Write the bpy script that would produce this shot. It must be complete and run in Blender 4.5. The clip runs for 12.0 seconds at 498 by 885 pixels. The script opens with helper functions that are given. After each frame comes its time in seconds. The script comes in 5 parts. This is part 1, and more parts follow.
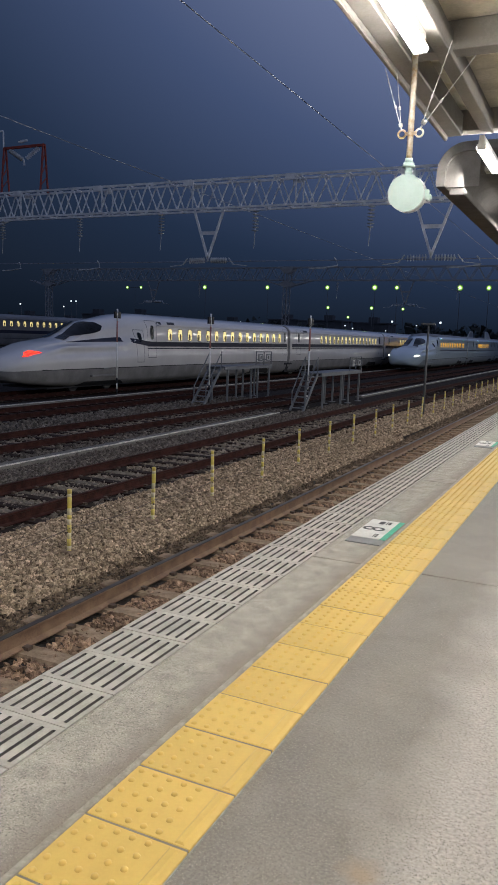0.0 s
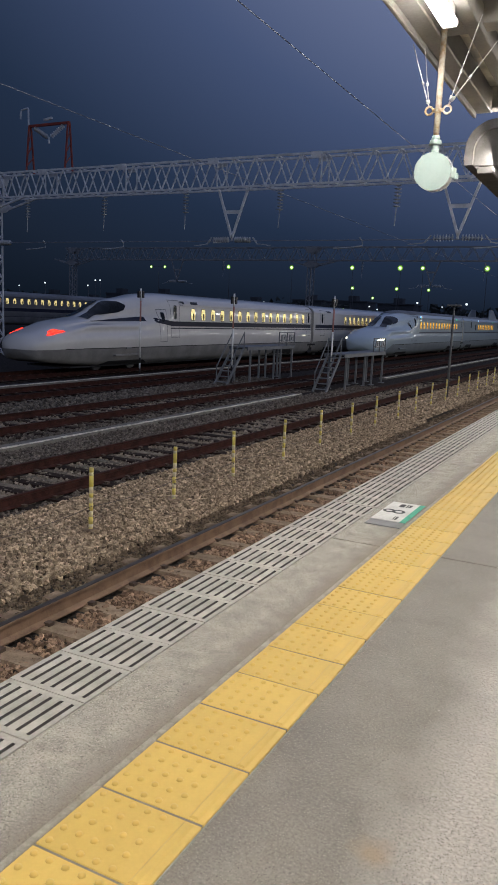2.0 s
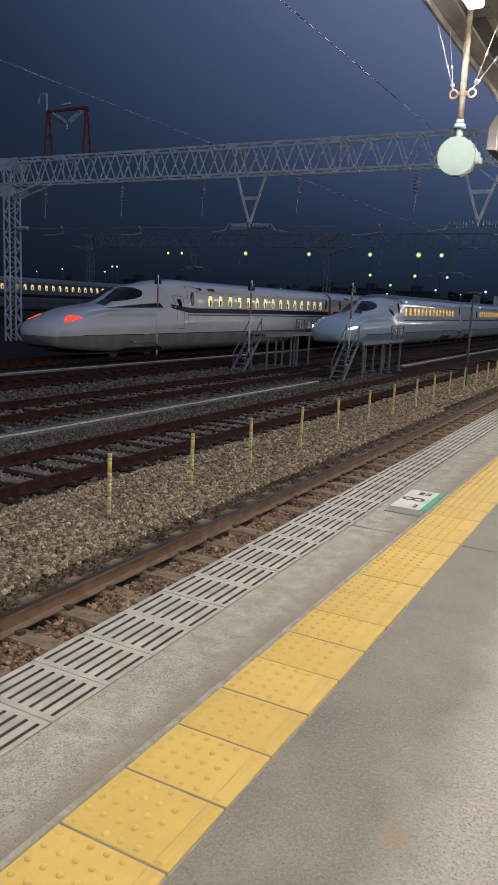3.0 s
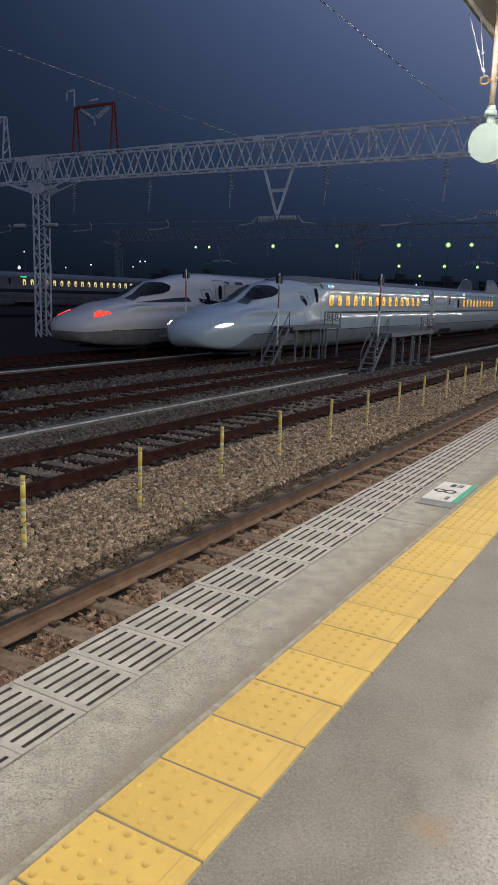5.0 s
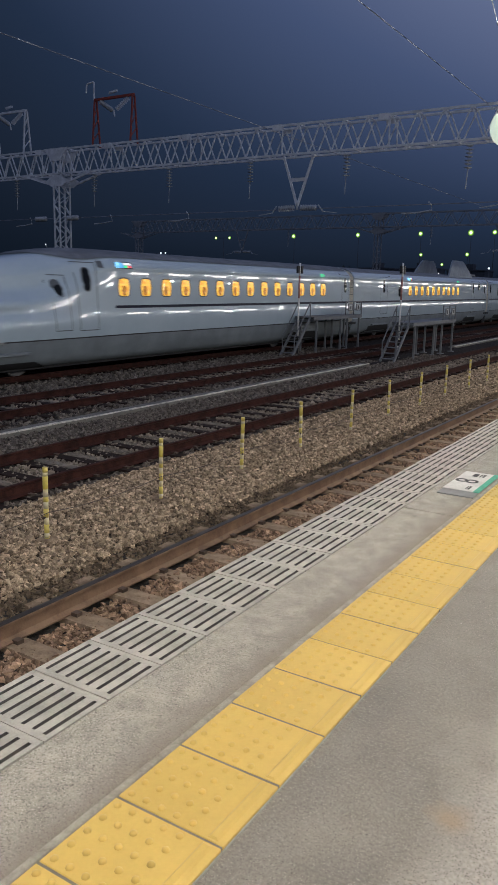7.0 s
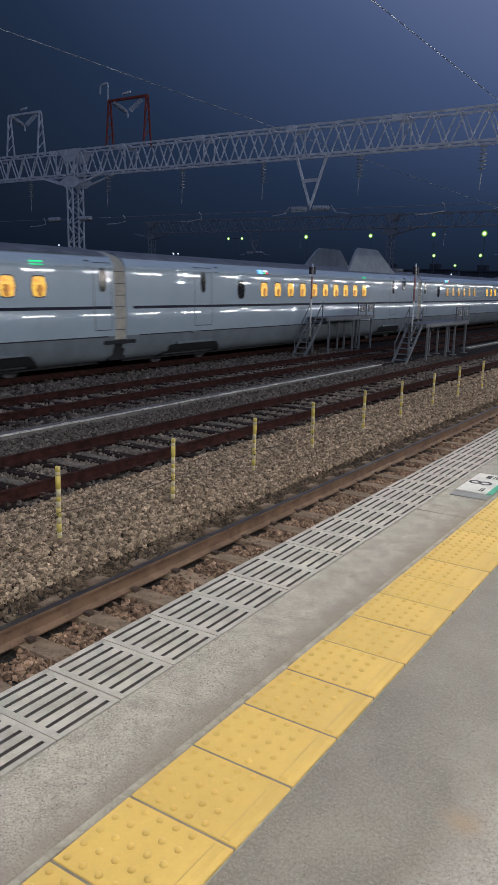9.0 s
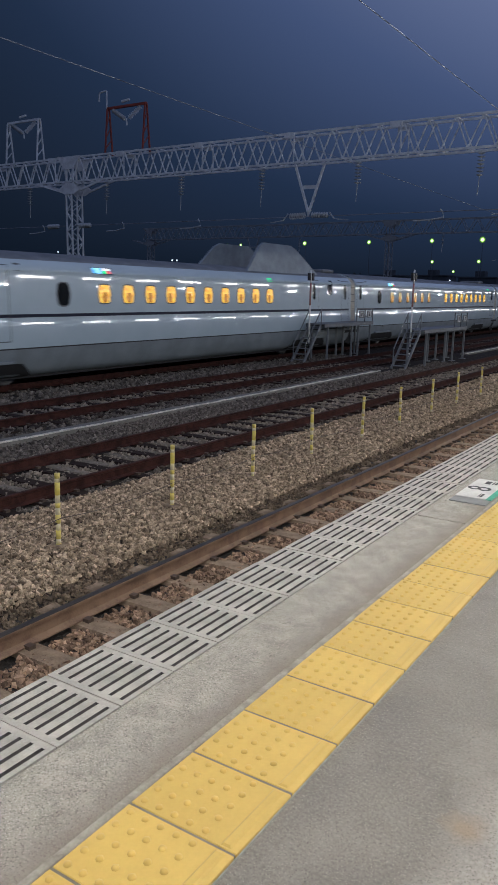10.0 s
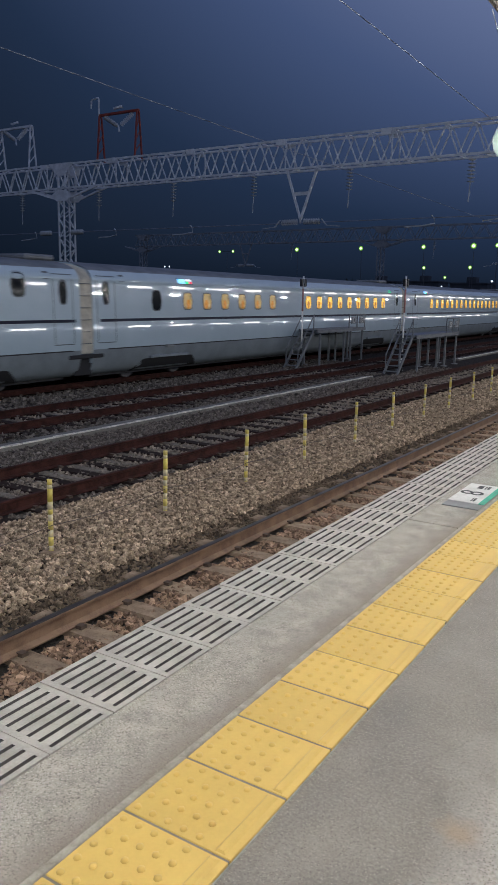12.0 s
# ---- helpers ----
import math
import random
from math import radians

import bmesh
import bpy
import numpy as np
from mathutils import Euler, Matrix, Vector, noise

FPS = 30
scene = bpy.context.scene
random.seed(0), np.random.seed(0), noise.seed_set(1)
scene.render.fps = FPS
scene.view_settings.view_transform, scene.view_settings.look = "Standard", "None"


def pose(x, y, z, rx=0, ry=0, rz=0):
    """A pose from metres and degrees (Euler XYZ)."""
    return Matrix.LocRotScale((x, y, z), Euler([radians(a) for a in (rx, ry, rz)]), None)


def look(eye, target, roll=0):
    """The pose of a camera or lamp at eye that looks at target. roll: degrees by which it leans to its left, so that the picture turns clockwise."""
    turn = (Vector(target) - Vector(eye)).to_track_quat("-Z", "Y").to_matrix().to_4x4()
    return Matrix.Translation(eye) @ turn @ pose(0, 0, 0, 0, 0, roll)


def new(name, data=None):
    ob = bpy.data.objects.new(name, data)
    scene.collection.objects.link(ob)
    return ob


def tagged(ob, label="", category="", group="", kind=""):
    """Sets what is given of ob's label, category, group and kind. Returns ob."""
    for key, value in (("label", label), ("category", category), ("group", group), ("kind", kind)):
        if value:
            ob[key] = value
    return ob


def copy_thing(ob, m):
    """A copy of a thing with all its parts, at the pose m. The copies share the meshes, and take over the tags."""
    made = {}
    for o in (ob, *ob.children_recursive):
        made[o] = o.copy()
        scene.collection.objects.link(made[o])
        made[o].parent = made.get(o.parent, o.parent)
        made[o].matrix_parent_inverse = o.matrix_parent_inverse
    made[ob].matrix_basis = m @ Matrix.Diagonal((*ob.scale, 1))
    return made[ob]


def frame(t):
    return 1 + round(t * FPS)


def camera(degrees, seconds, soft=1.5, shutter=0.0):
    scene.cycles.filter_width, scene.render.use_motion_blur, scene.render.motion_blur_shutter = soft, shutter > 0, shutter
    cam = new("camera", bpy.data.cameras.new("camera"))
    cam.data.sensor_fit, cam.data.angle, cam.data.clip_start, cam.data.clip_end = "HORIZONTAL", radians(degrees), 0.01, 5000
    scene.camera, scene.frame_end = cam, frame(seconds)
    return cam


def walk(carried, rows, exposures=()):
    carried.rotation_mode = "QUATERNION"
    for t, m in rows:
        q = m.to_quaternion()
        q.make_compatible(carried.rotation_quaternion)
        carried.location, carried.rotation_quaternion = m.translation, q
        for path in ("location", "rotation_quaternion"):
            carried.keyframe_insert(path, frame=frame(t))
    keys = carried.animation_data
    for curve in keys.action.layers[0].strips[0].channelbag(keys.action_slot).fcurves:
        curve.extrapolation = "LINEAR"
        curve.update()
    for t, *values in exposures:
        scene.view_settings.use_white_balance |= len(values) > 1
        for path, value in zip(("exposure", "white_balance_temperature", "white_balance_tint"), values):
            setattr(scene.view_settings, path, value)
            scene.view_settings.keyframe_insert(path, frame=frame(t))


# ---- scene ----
cam = camera(36.8, 12.0, soft=1.1, shutter=0.5)
PATH = [
    (0, (1.326, -1.724, 1.472), (0.484, 0.068, 1.192), 2.0),
    (0.5, (1.328, -1.723, 1.473), (0.478, 0.064, 1.184), 2.1),
    (1, (1.329, -1.722, 1.471), (0.469, 0.059, 1.172), 2.2),
    (1.5, (1.335, -1.721, 1.473), (0.459, 0.05, 1.159), 2.2),
    (2, (1.335, -1.714, 1.472), (0.445, 0.046, 1.139), 2.4),
    (2.5, (1.321, -1.72, 1.465), (0.416, 0.029, 1.114), 2.6),
    (3, (1.309, -1.725, 1.464), (0.386, 0.011, 1.096), 2.6),
    (5, (1.302, -1.731, 1.459), (0.315, -0.036, 1.071), 1.8),
    (5.5, (1.301, -1.74, 1.459), (0.301, -0.053, 1.068), 1.5),
    (6, (1.284, -1.739, 1.452), (0.278, -0.057, 1.054), 2.2),
    (6.5, (1.305, -1.733, 1.454), (0.285, -0.062, 1.048), 1.5),
    (7, (1.31, -1.724, 1.453), (0.277, -0.062, 1.04), 1.2),
    (9, (1.303, -1.728, 1.453), (0.244, -0.082, 1.041), 1.3),
    (9.5, (1.306, -1.73, 1.452), (0.243, -0.085, 1.048), 1.2),
    (10, (1.304, -1.733, 1.454), (0.245, -0.083, 1.058), 1.2),
    (10.5, (1.305, -1.731, 1.452), (0.259, -0.071, 1.066), 1.2),
    (11, (1.319, -1.728, 1.453), (0.288, -0.057, 1.074), 1.0),
    (11.5, (1.314, -1.729, 1.452), (0.287, -0.056, 1.074), 1.2),
    (12, (1.306, -1.734, 1.45), (0.261, -0.072, 1.07), 1.1),
]
TINTS = [(0, 0, 6380, 10), (3, 0, 6440, 10), (7, 0, 6440, 10), (9, 0, 6080, 10), (12, 0, 6030, 10)]
walk(cam, [(t, look(eye, target, roll)) for t, eye, target, roll in PATH], TINTS)

# ---- night sky and platform lamps ----
world = bpy.data.worlds.new("night_sky")
scene.world = world
world.use_nodes = True
wn, wl = world.node_tree.nodes, world.node_tree.links
w_bg = wn["Background"]
w_geo = wn.new("ShaderNodeTexCoord")
w_sep = wn.new("ShaderNodeSeparateXYZ")
w_ramp = wn.new("ShaderNodeValToRGB")
wl.new(w_geo.outputs["Generated"], w_sep.inputs[0])
w_glare = wn.new("ShaderNodeMath")  # the tubes' veiling glare put into the sky, growing towards the station side
w_glare.operation = "MULTIPLY_ADD"
w_glare.inputs[1].default_value, w_glare.inputs[2].default_value = 3.3, 2.86
w_mul = wn.new("ShaderNodeMath")
w_mul.operation = "MULTIPLY"
w_cap = wn.new("ShaderNodeMath")  # and is even beyond the station
w_cap.operation = "MINIMUM"
w_cap.inputs[1].default_value = 0.0
wl.new(w_sep.outputs["X"], w_cap.inputs[0])
wl.new(w_cap.outputs[0], w_glare.inputs[0])
wl.new(w_glare.outputs[0], w_mul.inputs[0])
wl.new(w_sep.outputs["Z"], w_mul.inputs[1])
wl.new(w_mul.outputs[0], w_ramp.inputs[0])
wl.new(w_ramp.outputs[0], w_bg.inputs[0])
w_ramp.color_ramp.elements[0].position, w_ramp.color_ramp.elements[0].color = 0.0, (0.0042, 0.0076, 0.0140, 1)
w_ramp.color_ramp.elements[1].position, w_ramp.color_ramp.elements[1].color = 0.42, (0.058, 0.085, 0.172, 1)
w_mid = w_ramp.color_ramp.elements.new(0.16)
w_mid.color = (0.0165, 0.0292, 0.061, 1)
w_high = w_ramp.color_ramp.elements.new(0.75)
w_high.color = (0.150, 0.185, 0.315, 1)
w_low = w_ramp.color_ramp.elements.new(0.06)
w_low.color = (0.0108, 0.0180, 0.0345, 1)
w_bg.inputs[1].default_value = 1.0

# rows run on unseen behind the camera, added to light gantry and train noses
TUBE_Y = [-42.25 + 4.15 * k for k in range(37)]
TUBE_X, TUBE_Z, TUBE_W = -0.10, 3.60, 39


def tube_light(x, y, z, watts, tilt=0.0, length=1.2, width=0.08):
    data = bpy.data.lights.new("tube_glow", "AREA")
    data.shape, data.size, data.size_y, data.energy, data.color = "RECTANGLE", width, length, watts, (1.0, 0.945, 0.87)
    ob = new("tube_glow", data)
    ob.matrix_world = pose(x, y, z, 0, tilt, 0)
    return ob


# a bare tube shines down; added lamps past the eave give its sideways light
for y in TUBE_Y:
    if y < 46:
        tube_light(TUBE_X, y, TUBE_Z - 0.05, TUBE_W)
    tube_light(-0.53 if y < 8.3 else -0.95, y, TUBE_Z - (0.08 if y < 8.3 else 0.15), TUBE_W * (0.75 if y < -8 else 1.35 if y < 8.3 else 0.85 if y < 45 else 0.5), 82, 2.1, 0.20)
# a second row of tubes over the inner half of the platform
for y in [-38 + 8.0 * k for k in range(19)]:
    if y < 46:
        tube_light(4.2, y, TUBE_Z - 0.07, TUBE_W * 1.2)
    # sideways lamp stronger than a tube, added to fill the trains
    tube_light(4.1, y, TUBE_Z - 0.09, TUBE_W * 3.0, 90)
# an added floodlight, unseen behind the station over the canopy's roof, as fill
FILL_AT = (26.0, -34.0, 16.5)
fill_data = bpy.data.lights.new("fill_glow", "AREA")
fill_data.shape, fill_data.size, fill_data.energy, fill_data.color = "DISK", 2.2, 2300, (0.90, 0.97, 1.0)
new("fill_glow", fill_data).matrix_world = look(FILL_AT, (-20, 26, 3))


# ---- materials ----
def mat(name, col, rough=0.6, metal=0.0, col2=None, scale=3.0, fine=60.0, var=0.5, bump=0.15, dist=0.004, each=0.0, coat=0.0, spots=None, glow=None, grain=0.45):
    m = bpy.data.materials.new(name)
    m.use_nodes = True
    n, l = m.node_tree.nodes, m.node_tree.links
    b = n["Principled BSDF"]
    tc = n.new("ShaderNodeTexCoord")
    big = n.new("ShaderNodeTexNoise")
    big.inputs["Scale"].default_value, big.inputs["Detail"].default_value, big.inputs["Roughness"].default_value = scale, 6, 0.62
    small = n.new("ShaderNodeTexNoise")
    small.inputs["Scale"].default_value, small.inputs["Detail"].default_value, small.inputs["Roughness"].default_value = fine, 6, 0.62
    l.new(tc.outputs["Object"], big.inputs["Vector"])
    l.new(tc.outputs["Object"], small.inputs["Vector"])
    ramp = n.new("ShaderNodeValToRGB")
    ramp.color_ramp.elements[0].position, ramp.color_ramp.elements[1].position = 0.5 - 0.5 * var * 0.5, 0.5 + 0.5 * var * 0.5
    c2 = col2 or tuple(c * 0.72 for c in col)
    ramp.color_ramp.elements[0].color, ramp.color_ramp.elements[1].color = (*c2, 1), (*col, 1)
    mixf = n.new("ShaderNodeMath")
    mixf.operation = "MULTIPLY_ADD"
    l.new(small.outputs[0], mixf.inputs[0])
    mixf.inputs[1].default_value = grain
    l.new(big.outputs[0], mixf.inputs[2])
    shift = n.new("ShaderNodeMath")
    shift.operation = "SUBTRACT"
    l.new(mixf.outputs[0], shift.inputs[0])
    shift.inputs[1].default_value = grain / 2
    l.new(shift.outputs[0], ramp.inputs[0])
    out = ramp.outputs[0]
    if spots:
        vor = n.new("ShaderNodeTexVoronoi")
        vor.inputs["Scale"].default_value = spots[0]
        l.new(tc.outputs["Object"], vor.inputs["Vector"])
        cut = n.new("ShaderNodeMath")
        cut.operation = "LESS_THAN"
        cut.inputs[1].default_value = spots[1]
        l.new(vor.outputs["Distance"], cut.inputs[0])
        mx = n.new("ShaderNodeMixRGB")
        l.new(cut.outputs[0], mx.inputs[0])
        l.new(out, mx.inputs[1])
        mx.inputs[2].default_value = (*spots[2], 1)
        out = mx.outputs[0]
    if each:
        info = n.new("ShaderNodeObjectInfo")
        isl = n.new("ShaderNodeNewGeometry")
        add = n.new("ShaderNodeMath")
        l.new(info.outputs["Random"], add.inputs[0])
        l.new(isl.outputs["Random Per Island"], add.inputs[1])
        fr = n.new("ShaderNodeMath")
        fr.operation = "FRACT"
        l.new(add.outputs[0], fr.inputs[0])
        mr = n.new("ShaderNodeMapRange")
        mr.inputs[3].default_value, mr.inputs[4].default_value = 1 - each, 1 + each
        l.new(fr.outputs[0], mr.inputs[0])
        hs = n.new("ShaderNodeHueSaturation")
        l.new(mr.outputs[0], hs.inputs["Value"])
        l.new(out, hs.inputs["Color"])
        out = hs.outputs[0]
    l.new(out, b.inputs["Base Color"])
    rr = n.new("ShaderNodeMapRange")
    rr.inputs[3].default_value, rr.inputs[4].default_value = max(0.02, rough - 0.1), min(1, rough + 0.1)
    l.new(big.outputs[0], rr.inputs[0])
    l.new(rr.outputs[0], b.inputs["Roughness"])
    b.inputs["Metallic"].default_value = metal
    b.inputs["Coat Weight"].default_value = coat
    b.inputs["Coat Roughness"].default_value = 0.03
    if bump:
        bp = n.new("ShaderNodeBump")
        bp.inputs["Strength"].default_value, bp.inputs["Distance"].default_value = bump, dist
        l.new(small.outputs[0], bp.inputs["Height"])
        l.new(bp.outputs[0], b.inputs["Normal"])
    if glow:
        b.inputs["Emission Color"].default_value = (*glow[0], 1)
        b.inputs["Emission Strength"].default_value = glow[1]
    return m


def lit(name, col, strength, col2=None, scale=6.0):
    """A lit pane or lamp: what is seen of the light behind it varies a little."""
    m = mat(name, tuple(min(1, c) * 0.5 for c in col), 0.25, bump=0)
    n, l = m.node_tree.nodes, m.node_tree.links
    b = n["Principled BSDF"]
    b.inputs["Emission Strength"].default_value = strength
    if col2:
        tc, nz, rp = n.new("ShaderNodeTexCoord"), n.new("ShaderNodeTexNoise"), n.new("ShaderNodeValToRGB")
        nz.inputs["Scale"].default_value, nz.inputs["Detail"].default_value = scale, 2
        rp.color_ramp.elements[0].position, rp.color_ramp.elements[1].position = 0.40, 0.55
        rp.color_ramp.elements[0].color, rp.color_ramp.elements[1].color = (*col2, 1), (*col, 1)
        l.new(tc.outputs["Object"], nz.inputs["Vector"])
        l.new(nz.outputs[0], rp.inputs[0])
        l.new(rp.outputs[0], b.inputs["Emission Color"])
    else:
        b.inputs["Emission Color"].default_value = (*col, 1)
    return m


# slot walls and core darkened: the slots' shade put into the colour
M_SLOT_SHADE = mat("slot_shade", (0.115, 0.105, 0.10), 0.9, scale=20)
M_CORE = mat("platform_core", (0.06, 0.056, 0.052), 0.9, scale=2)
M_WALL = mat("platform_wall", (0.24, 0.23, 0.21), 0.85, scale=2, fine=30)
M_DRAIN = mat("drain_block_concrete", (0.50, 0.472, 0.42), 0.7, col2=(0.36, 0.337, 0.293), scale=5, fine=110, bump=0.2, dist=0.002, each=0.05)
M_MORTAR = mat("pale_mortar", (0.47, 0.435, 0.385), 0.8, col2=(0.23, 0.205, 0.17), scale=13, fine=90, var=0.9, bump=0.6, dist=0.003)
M_JOINT = mat("grimy_tile_joint", (0.29, 0.25, 0.20), 0.9, scale=9, fine=90)
M_TILE = mat("yellow_tactile_tile", (0.75, 0.525, 0.14), 0.5, col2=(0.66, 0.455, 0.12), scale=4, fine=70, var=0.9, bump=0.08, dist=0.001, each=0.05)
M_STONE = mat("ballast_stone", (0.54, 0.42, 0.295), 0.9, col2=(0.10, 0.074, 0.05), scale=9, fine=60, var=0.8, bump=0.3, dist=0.004, each=0.5)
M_STONE_R = mat("reddish_ballast_stone", (0.36, 0.245, 0.165), 0.9, col2=(0.15, 0.10, 0.07), scale=9, fine=60, var=0.8, bump=0.3, dist=0.004, each=0.5)
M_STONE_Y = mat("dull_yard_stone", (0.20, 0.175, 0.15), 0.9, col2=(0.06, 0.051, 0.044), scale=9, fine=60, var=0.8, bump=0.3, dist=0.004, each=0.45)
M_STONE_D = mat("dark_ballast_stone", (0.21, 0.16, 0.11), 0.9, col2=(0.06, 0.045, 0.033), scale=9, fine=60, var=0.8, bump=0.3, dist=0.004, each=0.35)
M_STONE_P = mat("pale_dusty_stone", (0.26, 0.222, 0.18), 0.9, col2=(0.15, 0.125, 0.10), scale=9, fine=60, var=0.8, bump=0.3, dist=0.004, each=0.4)
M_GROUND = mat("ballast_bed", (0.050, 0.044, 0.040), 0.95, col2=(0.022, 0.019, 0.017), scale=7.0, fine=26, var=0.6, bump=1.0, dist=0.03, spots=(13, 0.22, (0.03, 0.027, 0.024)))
# bed under the stones darkened so the gaps between them read as shade
M_BANK = mat("shaded_ballast_bank", (0.045, 0.035, 0.026), 0.95, col2=(0.02, 0.016, 0.012), scale=12.0, fine=30, var=0.6, bump=1.0, dist=0.03)
M_PATH = mat("dusty_path", (0.20, 0.19, 0.17), 0.95, scale=2.0, fine=40, bump=0.5, dist=0.01)
M_SLEEP = mat("concrete_sleeper", (0.29, 0.22, 0.155), 0.85, col2=(0.17, 0.122, 0.085), scale=6, fine=60, each=0.12)
# dry stone, soil and rust have no sheen
for m_dry in (M_GROUND, M_BANK, M_PATH, M_STONE, M_STONE_R, M_STONE_Y, M_STONE_D, M_STONE_P):
    m_dry.node_tree.nodes["Principled BSDF"].inputs["Specular IOR Level"].default_value = 0.05
M_SLEEP_D = mat("dark_timber_sleeper", (0.030, 0.021, 0.018), 0.85, scale=8, fine=60, each=0.15)
M_SLABTIE = mat("dusty_grey_tie", (0.21, 0.186, 0.152), 0.9, col2=(0.12, 0.104, 0.084), scale=7, fine=50, each=0.2)
M_RUST_D = mat("dark_red_rusty_rail", (0.055, 0.022, 0.018), 0.75, col2=(0.024, 0.011, 0.009), scale=5, fine=70, bump=0.2, dist=0.001)
M_RUST = mat("rusty_rail", (0.20, 0.125, 0.080), 0.7, col2=(0.12, 0.07, 0.045), scale=5, fine=70, bump=0.2, dist=0.001)
for m_dull in (M_SLEEP, M_SLEEP_D, M_SLABTIE, M_RUST_D):
    m_dull.node_tree.nodes["Principled BSDF"].inputs["Specular IOR Level"].default_value = 0.08
M_SHINE = mat("polished_rail_head", (0.040, 0.034, 0.030), 0.35, 0.0, scale=4, bump=0)
M_SHINE.node_tree.nodes["Principled BSDF"].inputs["Specular IOR Level"].default_value = 0.25
M_CLIP = mat("rail_clip", (0.075, 0.05, 0.036), 0.7, scale=20)
M_STEEL = mat("galvanised_steel", (0.74, 0.75, 0.76), 0.6, 0.0, scale=3, fine=40, bump=0.05)
M_STEEL_D = mat("dull_steel", (0.17, 0.18, 0.19), 0.6, 0.0, scale=3, fine=40, bump=0.05)
# far gantry and parked train darkened: dim distant light put into the colour
M_STEEL_F = mat("dim_far_steel", (0.27, 0.28, 0.29), 0.7, scale=3, fine=40, bump=0.05)
M_FARW = mat("shaded_white_train_paint", (0.17, 0.17, 0.17), 0.4, scale=0.7, bump=0)
M_PORC = mat("grey_porcelain", (0.52, 0.53, 0.53), 0.3, scale=6, bump=0)
M_BANDR = mat("faded_red_band", (0.42, 0.21, 0.18), 0.6, col2=(0.34, 0.15, 0.13), scale=9)
M_LID = mat("worn_pale_lid", (0.82, 0.77, 0.67), 0.85, col2=(0.36, 0.33, 0.28), scale=5, fine=40, var=0.6)
M_RED = mat("red_oxide_paint", (0.30, 0.05, 0.03), 0.6, col2=(0.20, 0.035, 0.022), scale=4)
M_WIRE = mat("wire", (0.24, 0.25, 0.29), 0.8, 0.0, bump=0)
M_BLACK = mat("black_box_paint", (0.012, 0.012, 0.014), 0.5, bump=0.05)
M_WHITE = mat("white_paint", (0.80, 0.79, 0.76), 0.5, col2=(0.6, 0.59, 0.55), scale=5)
M_PALEY = mat("faded_tape", (0.66, 0.58, 0.30), 0.5, col2=(0.56, 0.50, 0.36), scale=14)
M_YEL = mat("yellow_tape", (0.70, 0.57, 0.10), 0.5, col2=(0.56, 0.46, 0.14), scale=14)
M_GREEN = mat("green_print", (0.05, 0.50, 0.33), 0.5, scale=20, bump=0)
M_PRINT = mat("black_print", (0.03, 0.03, 0.03), 0.6, bump=0)
M_GREY = mat("grey_plate", (0.24, 0.25, 0.25), 0.6, scale=8)
M_CANOPY = mat("canopy_paint", (0.36, 0.34, 0.315), 0.6, col2=(0.27, 0.255, 0.235), scale=2.5, fine=50, bump=0.1)
# gutter paint darkened in the colour to offset the near tubes' light
M_GUTTER = mat("darkened_gutter_paint", (0.105, 0.10, 0.095), 0.95, col2=(0.08, 0.075, 0.07), scale=5, fine=50, bump=0.1)
M_GUTTER.node_tree.nodes["Principled BSDF"].inputs["Specular IOR Level"].default_value = 0.1
M_BOARD = mat("canopy_board", (0.80, 0.74, 0.62), 0.7, col2=(0.62, 0.57, 0.47), scale=2, fine=30)
M_PIPE = mat("rusty_white_pipe", (0.52, 0.50, 0.44), 0.55, col2=(0.36, 0.24, 0.12), scale=6, fine=30, var=0.35)
M_ENAMEL = mat("pale_green_enamel", (0.37, 0.46, 0.435), 0.4, col2=(0.33, 0.42, 0.395), scale=5, bump=0)
M_LAMP = lit("fluorescent_tube", (1.0, 0.95, 0.88), 36.0)
M_BLUEW = mat("pale_blue_train_paint", (0.43, 0.515, 0.565), 0.36, col2=(0.39, 0.475, 0.525), scale=0.7, fine=30, bump=0, coat=0.9)
M_TWHITE = mat("white_train_paint", (0.61, 0.59, 0.565), 0.36, col2=(0.55, 0.53, 0.505), scale=0.7, fine=30, bump=0, coat=0.9)
# skirt paint darkened: shade from its downward tilt put into the colour
M_SKIRT_B = mat("shaded_train_skirt", (0.21, 0.24, 0.26), 0.5, col2=(0.16, 0.18, 0.195), scale=1.2, bump=0)
M_SKIRT_A = mat("grey_white_skirt", (0.24, 0.232, 0.224), 0.5, col2=(0.16, 0.155, 0.15), scale=1.2, bump=0)
M_ROOF = mat("dark_shaded_roof", (0.20, 0.21, 0.22), 0.6, col2=(0.12, 0.125, 0.13), scale=1.5)
M_NAVY = mat("navy_stripe", (0.008, 0.011, 0.030), 0.4, bump=0)
M_NAVY.node_tree.nodes["Principled BSDF"].inputs["Specular IOR Level"].default_value = 0.2
M_GAP = mat("panel_gap", (0.02, 0.02, 0.022), 0.7, bump=0)
M_SEAM = mat("door_seam_rubber", (0.11, 0.12, 0.13), 0.6, bump=0)
M_GLASS = mat("dark_cab_glass", (0.004, 0.006, 0.007), 0.12, bump=0)
M_GLASS.node_tree.nodes["Principled BSDF"].inputs["Specular IOR Level"].default_value = 0.2
M_BELLOWS = mat("cream_gangway_bellows", (0.60, 0.56, 0.47), 0.8, scale=4)
M_UNDER = mat("running_gear_and_shade", (0.02, 0.02, 0.022), 0.8)
M_WHEEL = mat("steel_wheel", (0.16, 0.16, 0.165), 0.45, 0.6, bump=0)
M_AMBER = lit("amber_lit_window", (1.0, 0.60, 0.075), 0.90, (0.80, 0.34, 0.04), 9)
